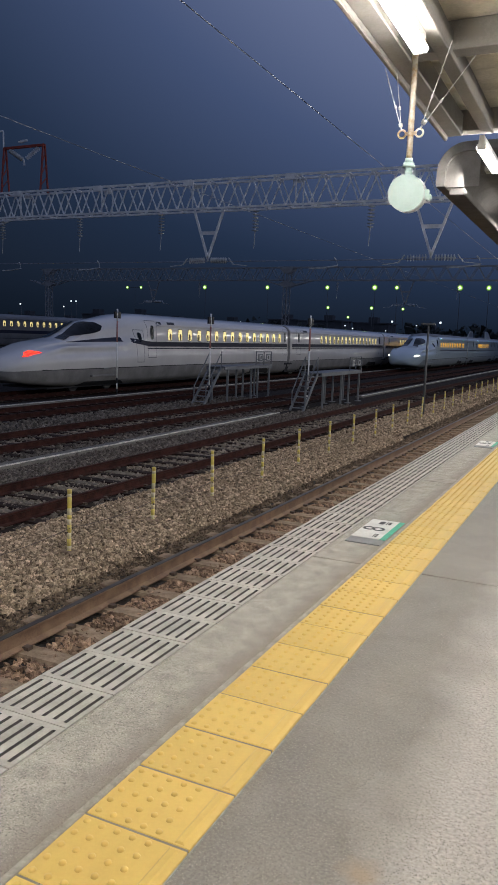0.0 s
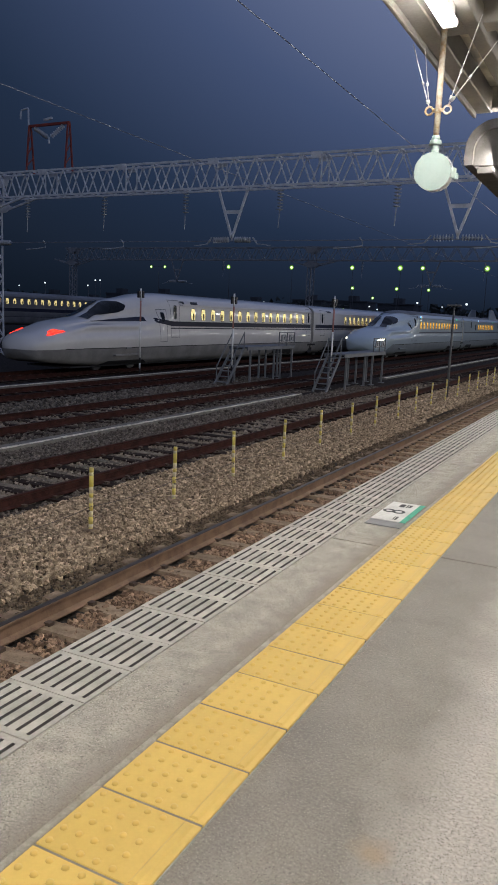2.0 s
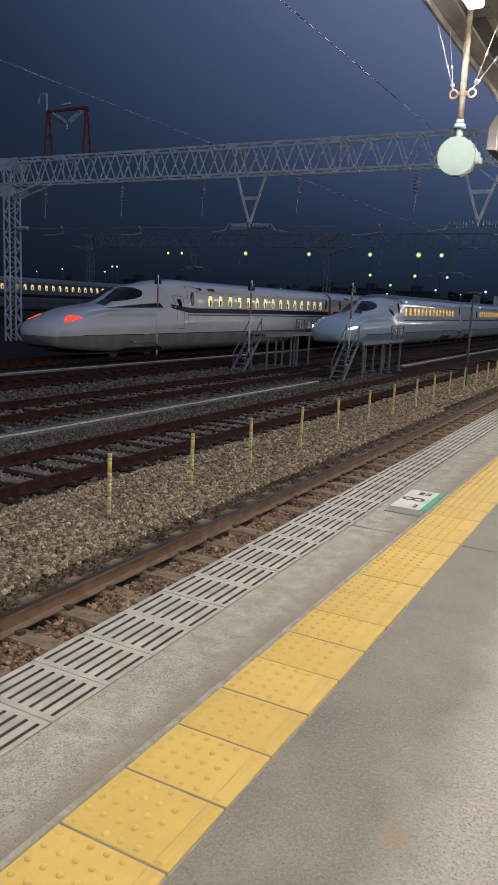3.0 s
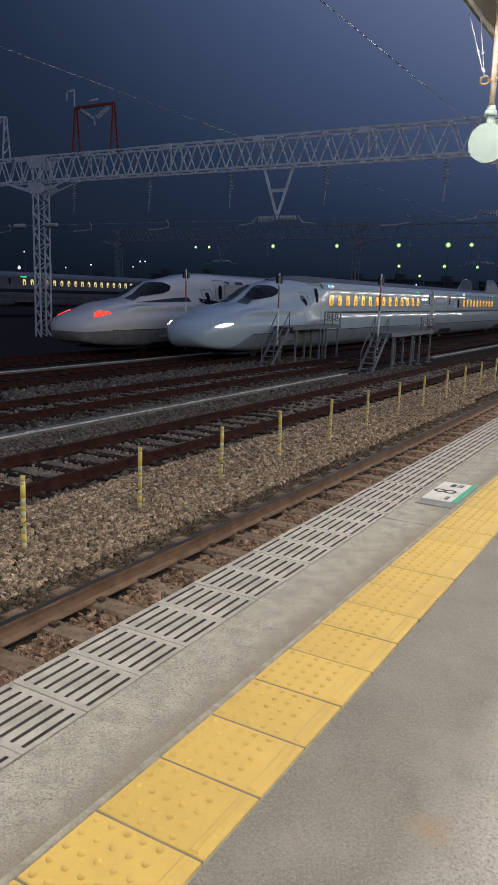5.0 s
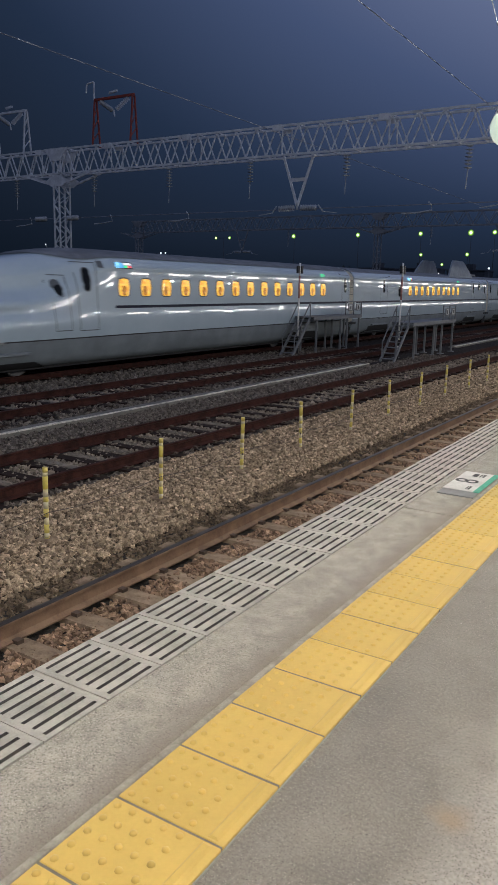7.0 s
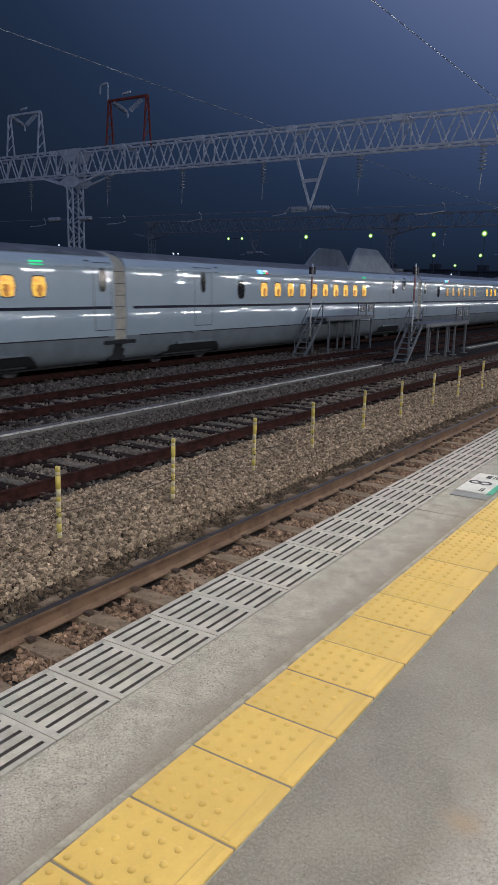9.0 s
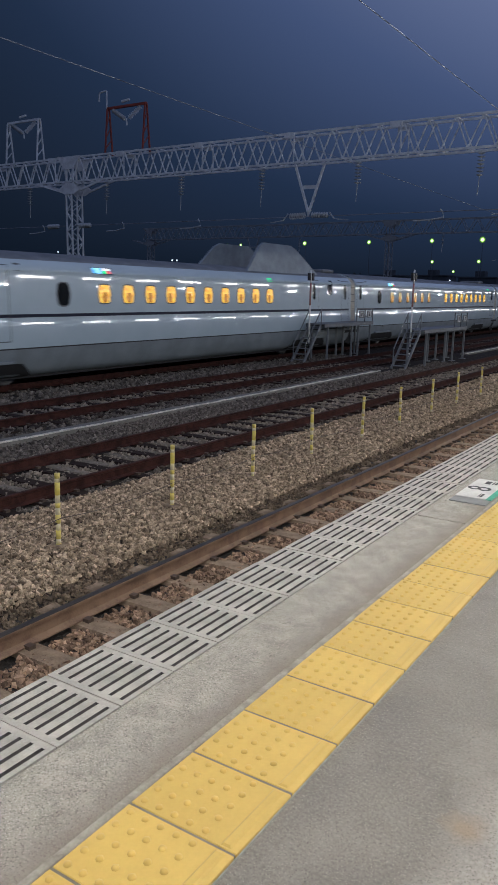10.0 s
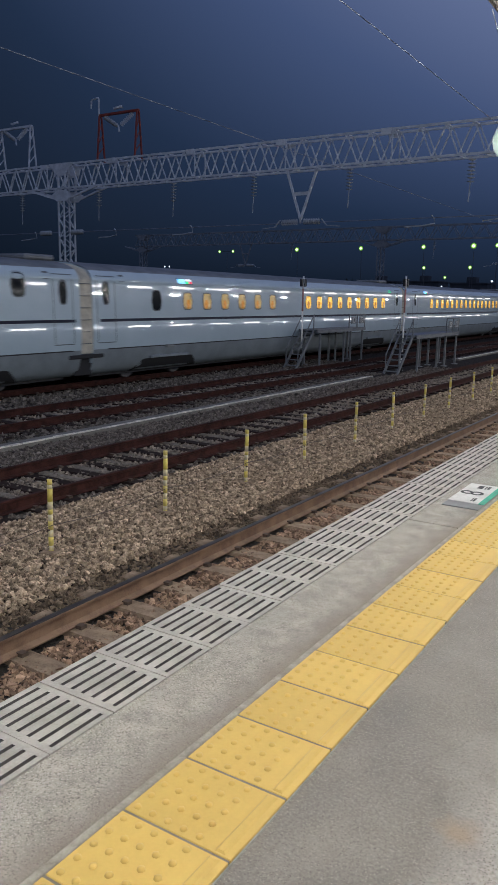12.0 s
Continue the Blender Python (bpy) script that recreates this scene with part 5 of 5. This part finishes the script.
def gantry(y, x_pillars, x0, x1, zb, zt, bay, hangers, strings, material, detail=True):
    g = tagged(empty("gantry"), "grey galvanised lattice gantry carrying overhead line insulators", "gantry", "overhead line gantries")
    d = 0.40
    for sy in (-1, 1):
        for z in (zb, zt):
            bm = bmesh.new()
            bar(bm, (x0, y + sy * d, z), (x1, y + sy * d, z), 0.085, 0.095)
            part("chord", bm, material, g)
    n = int((x1 - x0) / bay)
    if detail:
        meshes = []
        for ups, w in ((((-bay / 4, 0, zb), (bay / 4, 0, zt)), 0.06), (((-bay / 4, 0, zt), (bay / 4, 0, zb)), 0.06), (((0, -d, 0), (0, d, 0)), 0.04)):
            bm = bmesh.new()
            bar(bm, *ups, w, 0.05)
            me = bpy.data.meshes.new("lattice_bar")
            bm.to_mesh(me)
            bm.free()
            me.materials.append(material)
            meshes.append(me)
        for k in range(n):
            a = x0 + k * bay
            for name, me, place in [("diagonal", meshes[j], (a + bay * (0.25 + 0.5 * j), y + sy * d, 0)) for j in (0, 1) for sy in (-1, 1)] + [("cross_bar", meshes[2], (a, y, zb)), ("cross_bar", meshes[2], (a + bay / 2, y, zt))]:
                ob = new(name, me)
                ob.parent = g
                ob.location = place
    bm = bmesh.new()
    for k in range(n):
        a, b = x0 + k * bay, x0 + (k + 1) * bay
        m = (a + b) / 2
        if detail:
            break
        for sy in (-1, 1):
            bar(bm, (a, y + sy * d, zb), (m, y + sy * d, zt), 0.06)
            bar(bm, (m, y + sy * d, zt), (b, y + sy * d, zb), 0.06)
    if detail:
        bm.free()
    else:
        part("lattice", bm, material, g)["kind"] = "stuff"
    if detail:
        for x in np.arange(x0 + 3.4, x1, 5.3):
            for sy in (-1, 1):
                yy = y + sy * (d + 0.055)
                bm = bmesh.new()
                box(bm, x - 0.24, x + 0.24, yy - 0.012, yy + 0.012, zt - 0.20, zt + 0.06)
                part("splice_plate", bm, material, g)
                bm = bmesh.new()
                bar(bm, (x + 0.3, yy, zb), (x + 0.3, yy, zt), 0.05)
                part("web_post", bm, material, g)
    for xp in x_pillars:
        lattice_pillar(xp - 0.08, y, zb - 0.35, g, 0.42, material)
        for sy in (-1, 1):
            yy = y + sy * (d + 0.06)
            for pts in (((-0.95, zt + 0.07), (0.95, zt + 0.07), (0.30, zt - 0.62), (-0.30, zt - 0.62)), ((-0.30, zb - 0.10), (0.30, zb - 0.10), (0.92, zb - 0.42), (0.40, zb - 0.70), (-0.40, zb - 0.70), (-0.92, zb - 0.42))):
                bm = bmesh.new()
                vf = [bm.verts.new((xp + px, yy - 0.012, pz)) for px, pz in pts]
                vb = [bm.verts.new((xp + px, yy + 0.012, pz)) for px, pz in pts]
                bm.faces.new(vf)
                bm.faces.new(vb[::-1])
                for k in range(len(pts)):
                    bm.faces.new([vf[k], vb[k], vb[(k + 1) % len(pts)], vf[(k + 1) % len(pts)]])
                part("gusset_plate", fix(bm), material, g)
        for sy in (-1, 1):
            for sx in (-1, 1):
                for name, p, q, w in (("haunch", (xp + sx * 0.75, y + sy * d, zb - 0.52), (xp + sx * 2.7, y + sy * d, zb), 0.10), ("stub_post", (xp + sx * 0.28, y + sy * d, zb - 0.2), (xp + sx * 0.28, y + sy * d, zt), 0.085)):
                    bm = bmesh.new()
                    bar(bm, p, q, w)
                    part(name, bm, material, g)
    for x in hangers:
        v_hanger(x, y, zb, zb - 2.28, g, material)
    for x in strings:
        bm = bmesh.new()
        insulator(bm, (x, y, zb - 0.1), (x - 0.02, y, zb - 1.10), 7, 0.17)
        rod(bm, (x - 0.02, y, zb - 1.05), (x - 0.06, y, zb - 1.85), 0.022, 5)
        part("insulator_string", bm, M_PORC, g)
    return g


GY, GZB, GZT = 30.90, 7.42, 8.72
g1 = gantry(GY, (-32.0, 5.5), -58.0, 9.0, GZB, GZT, 1.14, (-16.55, -5.8), (-35.8, -29.5, -24.2, -19.2, -14.05, -8.5), M_STEEL)


def feeder_frame(x, parent, material, hook, label):
    """A portal on top of the gantry with an insulator V slung in it."""
    bm = bmesh.new()
    for xx in (x, x + 2.7):
        for sy in (-0.3, 0.3):
            bar(bm, (xx, GY + sy, GZT), (xx, GY + sy * 0.25, GZT + 2.4), 0.075)
        for k in range(3):
            z = GZT + 0.3 + 0.6 * k
            bar(bm, (xx, GY - 0.26 + 0.06 * k, z), (xx, GY + 0.20 - 0.06 * k, z + 0.5), 0.04)
    bar(bm, (x - 0.05, GY, GZT + 2.42), (x + 2.75, GY, GZT + 2.42), 0.14, 0.12)
    part("feeder_portal", bm, material, parent, label)
    for a, b in (((x + 0.35, GY, GZT + 2.3), (x + 1.22, GY, GZT + 1.78)), ((x + 2.35, GY, GZT + 2.3), (x + 1.48, GY, GZT + 1.78))):
        bm = bmesh.new()
        insulator(bm, a, b, 8, 0.13)
        part("v_insulator", bm, M_PORC, parent)
    bm = bmesh.new()
    bar(bm, (x + 1.3, GY, GZT + 1.80), (x + 1.36, GY, GZT + 1.45), 0.06)
    part("feeder_clamp", bm, M_STEEL, parent)
    bm = bmesh.new()
    bar(bm, (x + 1.0, GY, GZT + 2.68), (x + 1.55, GY, GZT + 2.74), 0.10)
    part("top_plate", bm, M_STEEL, parent)
    if hook:
        bm = bmesh.new()
        sweep(bm, [(x - 0.1, GY, GZT + 2.42), (x - 0.1, GY, GZT + 3.30), (x - 0.14, GY, GZT + 3.36), (x - 0.58, GY, GZT + 3.31), (x - 0.64, GY, GZT + 3.22), (x - 0.68, GY, GZT + 2.85)], 0.045, 6)
        part("hook_arm", bm, M_STEEL, parent)


feeder_frame(-29.3, g1, M_RED, True, "red-painted steel portal")
feeder_frame(-37.5, g1, M_STEEL, False, "")

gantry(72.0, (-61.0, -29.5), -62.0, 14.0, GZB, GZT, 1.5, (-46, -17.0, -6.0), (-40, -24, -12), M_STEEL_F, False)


def overhead_wires():
    wires = tagged(empty("overhead_wires"), "thin dark overhead line wires above the tracks", "wire")
    def run(p, q, sag, r):
        bm = bmesh.new()
        pts = [Vector(p).lerp(Vector(q), k / 16) - Vector((0, 0, sag * (1 - (2 * k / 16 - 1) ** 2))) for k in range(17)]
        sweep(bm, pts, r, 5)
        part("wire", bm, M_WIRE, wires)
    # cross-span under the gantry
    run((-46, GY, 5.02), (6, GY, 4.98), 0.0, 0.022)
    run((-2.42, 72, 4.44), (-2.42, -40, 4.44), 0.0, 0.006)
    run((-7.05, 72, 4.56), (-7.05, -40, 4.56), 0.0, 0.007)


overhead_wires()


def cross_span_fittings():
    """Strain insulators and clamps on the cross-span wire."""
    fit = tagged(empty("cross_span_fittings"), "grey porcelain strain insulators on the cross-span wire", "insulator")
    for x0, x1 in ((-34.3, -33.4), (-31.7, -30.8)):
        bm = bmesh.new()
        insulator(bm, (x0, GY, 5.0), (x1, GY, 5.0), 7, 0.15)
        part("strain_insulator", bm, M_PORC, fit)
    for x in (-34.8, -28.4, -23.1, -10.1, -3.9):
        bm = bmesh.new()
        sweep(bm, [(x, GY, 5.1), (x + 0.12, GY, 4.98), (x + 0.16, GY, 4.75), (x - 0.5, GY, 4.66), (x - 1.2, GY, 4.64)], 0.03, 6)
        part("wire_clamp", bm, M_PORC, fit)


cross_span_fittings()


# ---- yard stands, poles ----
def inspection_stand(x, y0, length, deck, post_h, flip):
    st = tagged(empty("inspection_stand", x, y0, BED), "grey steel inspection stand with stair and handrails", "steel stand", "inspection stands between tracks")
    h = deck - BED
    for k, yy in enumerate((3.9, 6.3, 3.9 + length * 0.62, 3.9 + length - 0.6)):
        if yy > 3.9 + length:
            continue
        for dx in (-0.38, 0.38):
            bm = bmesh.new()
            bar(bm, (dx, yy, -0.05), (dx, yy, h), 0.075)
            box(bm, dx - 0.12, dx + 0.12, yy - 0.12, yy + 0.12, -0.06, 0.03)
            part("leg", bm, M_STEEL_D, st)
    bm = bmesh.new()
    box(bm, -0.45, 0.45, 3.5, 3.5 + length, h, h + 0.05)
    for dx in (-0.43, 0.43):
        bar(bm, (dx, 3.5, h - 0.03), (dx, 3.5 + length, h - 0.03), 0.05, 0.14)
    part("deck", bm, M_STEEL_D, st)
    for dx in (-0.28, 0.28):
        bm = bmesh.new()
        bar(bm, (dx, 2.0, 0.0), (dx, 3.5, h), 0.05, 0.13)
        part("stringer", bm, M_STEEL_D, st)
        bm = bmesh.new()
        bar(bm, (dx, 2.15, 0.75), (dx, 3.5, h + 0.68), 0.035)
        for f in (0.1, 0.98):
            bar(bm, (dx, 2.0 + 1.5 * f, h * f), (dx, 2.0 + 1.5 * f, h * f + 0.68), 0.035)
        part("handrail", bm, M_STEEL_D, st)
    for k in range(7):
        f = (k + 0.6) / 7
        bm = bmesh.new()
        box(bm, -0.27, 0.27, 2.0 + 1.5 * f - 0.10, 2.0 + 1.5 * f + 0.10, h * f - 0.02, h * f + 0.01)
        part("tread", bm, M_STEEL_D, st)
    y2 = 3.5 + length
    bm = bmesh.new()
    for yy in (y2 - 1.8, y2 - 0.92, y2 - 0.05):
        bar(bm, (0.42, yy, h), (0.42, yy, h + 0.66), 0.04)
    for z in (0.30, 0.66):
        bar(bm, (0.42, y2 - 1.8, h + z), (0.42, y2 - 0.05, h + z), 0.045)
    part("end_rail", bm, M_STEEL_D, st)
    for k, yy in enumerate((y2 - 1.38, y2 - 0.50)):
        bm = bmesh.new()
        box(bm, 0.445, 0.465, yy - 0.26, yy + 0.26, h + 0.24, h + 0.56, 0, 0.004)
        board = part("number_board", bm, M_STEEL_D, st)
        bm = bmesh.new()
        box(bm, 0.466, 0.470, yy - 0.14, yy + 0.14, h + 0.28, h + 0.52)
        part("number_plate", bm, M_PORC, board)
        bm = bmesh.new()
        box(bm, 0.471, 0.473, yy - 0.06, yy + 0.06, h + 0.32, h + 0.48)
        part("print_bar", bm, M_PRINT, board)
    return st


inspection_stand(-9.62, 23.9, 5.6, 0.04, 0.8, False)
inspection_stand(-13.80, 23.35, 5.0, 0.12, 0.8, False)


def signal_pole(x, y, top, white=True):
    p = tagged(empty("stop_pole", x, y, BED), "slim white and red banded pole with small black head", "pole", "stop marker poles of the yard")
    h = top - BED
    for a, b, m in ((0, 0.30, M_BLACK), (0.30, 0.55, M_WHITE), (0.55, 0.80, M_BLACK), (0.80, 0.62 * h, M_WHITE), (0.62 * h, 0.86 * h, M_BANDR), (0.86 * h, h, M_STEEL)):
        bm = bmesh.new()
        rod(bm, (0, 0, a), (0, 0, b), 0.038, 8)
        part("pole_band", bm, m, p)
    bm = bmesh.new()
    for s in (-0.14, 0.14):
        box(bm, -0.05, 0.05, s - 0.075, s + 0.075, h - 0.42, h - 0.12, 0, 0.01)
    part("head_box", bm, M_BLACK, p)
    return p


signal_pole(-9.72, 27.3, 2.42)
signal_pole(-13.75, 26.2, 2.36)
signal_pole(-18.75, 26.6, 2.5)
signal_pole(-23.2, 33.0, 2.5)


def lamp_post_dark():
    p = tagged(empty("lamp_post", -4.98, 27.6, BED), "thin dark pole with a small flat head in the ballast", "pole")
    bm = bmesh.new()
    rod(bm, (0, 0, -0.05), (0, 0, 3.55), 0.055, 8, 0.04)
    part("shaft", bm, M_MAST, p)
    bm = bmesh.new()
    box(bm, -0.26, 0.26, -0.12, 0.12, 3.55, 3.63, 0, 0.02)
    part("head", bm, M_MAST, p)


lamp_post_dark()


# ---- far train, floodlights and distance ----
def far_train():
    t = tagged(empty("parked_train", -57.7, 40.0, RAIL + 0.55), "dim white parked train with a row of lit windows", "train")
    lay = dict(stripes=[(0.3, 24.3, 1.58, 1.92)], windows=[(3.45 + 1.025 * k, M_DIMW if k in (2, 3) else M_CREAMW) for k in range(17)], blinds=[], boxes=[], doors=[(1.6, 0.8), (23.0, 0.8)], displays=[(3.4, 0.8, "G")], bogies=[3.6, 20.9])
    for k in (-1, 0, 1):
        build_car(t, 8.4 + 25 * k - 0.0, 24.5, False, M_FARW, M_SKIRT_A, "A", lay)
    for k in (-1, 0):
        bm = bmesh.new()
        extrude_xz(bm, [(sx * px * 0.95, pz) for sx, pts in ((1, SECTION[5:]), (-1, SECTION[5:-1][::-1])) for px, pz in pts], 8.4 + 24.5 + 25 * k, 8.4 + 25 + 25 * k)
        part("gangway_bellows", fix(bm), M_SKIRT_A, t)


far_train()


def flood_mast(x, y, z, n=1, bright=M_FLOOD, r=0.42):
    mast = tagged(empty("floodlight_mast", x, y, BED), "far steel mast with a glowing yellow-green floodlight", "floodlight", "floodlights of the far yard")
    bm = bmesh.new()
    rod(bm, (0, 0, 0), (0, 0, z - BED + 0.3), 0.10, 8, 0.05)
    part("mast", bm, M_MAST, mast)
    for k in range(n):
        bm = bmesh.new()
        dx = (k - (n - 1) / 2) * 4.6
        # dish and inner ring glow in steps to stand for the lamp's halo
        rod(bm, (dx, -0.10, z - BED), (dx, -0.45, z - BED), r * 0.5, 14, r)
        lamp = part("floodlamp", bm, M_HALO, mast)
        bm = bmesh.new()
        rod(bm, (dx, -0.451, z - BED), (dx, -0.50, z - BED), r * 0.74, 14)
        part("halo_ring", bm, bright, lamp)
        bm = bmesh.new()
        rod(bm, (dx, -0.501, z - BED), (dx, -0.60, z - BED), r * 0.42, 12)
        part("bulb", bm, M_BULB, lamp)
        if n > 1:
            bm = bmesh.new()
            bar(bm, (0, 0, z - BED), (dx, -0.1, z - BED), 0.12)
            part("cross_arm", bm, M_MAST, mast)


def fill_flood():
    """An added mast for the fill lamp behind the station, out of view."""
    x, y, z = FILL_AT
    mast = tagged(empty("floodlight_mast", x, y, BED), "added unseen floodlight mast behind the station for fill light", "floodlight", "floodlights of the far yard")
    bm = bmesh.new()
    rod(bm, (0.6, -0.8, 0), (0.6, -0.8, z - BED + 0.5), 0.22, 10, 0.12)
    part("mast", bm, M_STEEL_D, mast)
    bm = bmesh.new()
    d = (Vector((-20, 26, 3)) - Vector(FILL_AT)).normalized()
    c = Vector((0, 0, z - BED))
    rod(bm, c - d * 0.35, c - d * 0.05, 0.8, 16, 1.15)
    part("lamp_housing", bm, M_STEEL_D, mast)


fill_flood()
FY = 180.0
flood_mast(-121.5, FY, 14.17, 2, r=0.48)
for x, z, r in ((-98.7, 14.3, 0.66), (-80.1, 14.3, 0.62), (-63.6, 14.35, 0.62), (-51.4, 14.38, 0.75), (-45.9, 14.38, 0.6), (-31.0, 14.4, 0.75), (-24.5, 14.4, 0.66), (-63.2, 9.4, 0.48), (-51.9, 9.43, 0.5), (-44.1, 9.3, 0.42), (-57.8, 7.1, 0.4)):
    flood_mast(x, FY, z, 1, r=r)


def far_lamp(x, y, z, r):
    lamp = tagged(empty("distant_lamp", x, y, BED), "small distant white lamp on a post", "lamp", "distant lamps")
    bm = bmesh.new()
    rod(bm, (0, 0, 0), (0, 0, z - BED), 0.05, 6)
    part("post", bm, M_STEEL_D, lamp)
    bm = bmesh.new()
    rod(bm, (0, -0.12, z - BED), (0, -0.22, z - BED), r, 10)
    part("lens", bm, M_CITY, lamp)


rng = random.Random(11)
for x, y, z, r in ((-112, 140, 8.2, 0.20), (-110.6, 140, 8.2, 0.18), (-86, 150, 4.9, 0.18), (-84.6, 150, 4.9, 0.18), (-44, 170, 6.0, 0.24), (-33, 170, 6.0, 0.26), (-52, 160, 4.6, 0.16), (-74, 150, 4.4, 0.16), (-73, 150, 4.6, 0.16), (-62, 150, 3.8, 0.16), (-97.8, 90, 4.7, 0.30), (-96.5, 90, 7.3, 0.12), (-93, 96, 5.0, 0.10), (-80, 88, 5.2, 0.12), (-75, 92, 5.1, 0.1), (-47, 150, 3.9, 0.14), (-40, 150, 3.6, 0.12), (-36, 160, 5.0, 0.12)):
    far_lamp(x, y, z, r)


def far_backdrop():
    """Dark tree belts and buildings beyond the yard."""
    rr = random.Random(3)
    for base_y, x0, x1, step, hmin, hmax in ((290, -420, 120, 22.0, 5, 11),):
        x = x0
        while x < x1:
            h = rr.uniform(hmin, hmax)
            b = tagged(empty("far_building", x, base_y + rr.uniform(-8, 8), BED), "far dark building block at night", "building", "far buildings")
            bm = bmesh.new()
            w = rr.uniform(9, 15)
            box(bm, -w / 2, w / 2, -6, 6, 0, h, 0, 0.15)
            part("wall", bm, M_BLDG, b)
            bm = bmesh.new()
            box(bm, -w / 2 - 0.3, w / 2 + 0.3, -6.3, 6.3, h, h + 0.5)
            box(bm, -2, 1.5, -2, 2, h + 0.5, h + 2.6)
            part("roof", bm, M_BLDG, b)
            x += step * rr.uniform(0.8, 1.2)
    V, Fq = [], []
    for _ in range(5200):
        x, y = rr.uniform(-340, 70), rr.uniform(215, 238)
        crown = 4.5 + 3 * (0.5 + 0.5 * math.sin(x * 0.11)) + 1.5 * math.sin(x * 0.37 + 1)
        z = BED + crown * rr.uniform(0.05, 1.0) ** 0.6
        s = rr.uniform(0.6, 1.5)
        o = len(V)
        for _k in range(4):
            V.append((x + rr.uniform(-s, s), y + rr.uniform(-s, s), z + rr.uniform(-s, s)))
        Fq += [(o, o + 1, o + 2), (o, o + 2, o + 3), (o, o + 1, o + 3), (o + 1, o + 2, o + 3)]
    me = bpy.data.meshes.new("far_trees")
    me.from_pydata(V, [], Fq)
    me.materials.append(M_TREE)
    tagged(new("far_trees", me), "dark belt of far trees behind the yard", "trees", kind="stuff")


far_backdrop()


# ---- motion ----
RUN = [(0, 66.9), (1, 57.7), (2, 48.5), (3, 39.4), (4, 30.65), (5, 22.0), (6, 13.65), (7, 5.30), (8, -3.4), (9, -12.08), (9.5, -16.45), (10.5, -25.15), (11, -29.48), (12, -38.14)]


def run_at(t):
    for (a, u), (b, v) in zip(RUN, RUN[1:]):
        if t <= b:
            return u + (v - u) * (t - a) / (b - a)
    return RUN[-1][1]


def motions():
    walk(train_b, [(t, pose(-15.98, y, RAIL)) for t, y in RUN])
    times = [k / 15 for k in range(181)]
    for w in wheels_b:
        place = tuple(w.location)
        walk(w, [(t, pose(*place, math.degrees((66.9 - run_at(t)) / 0.43))) for t in times])


motions()
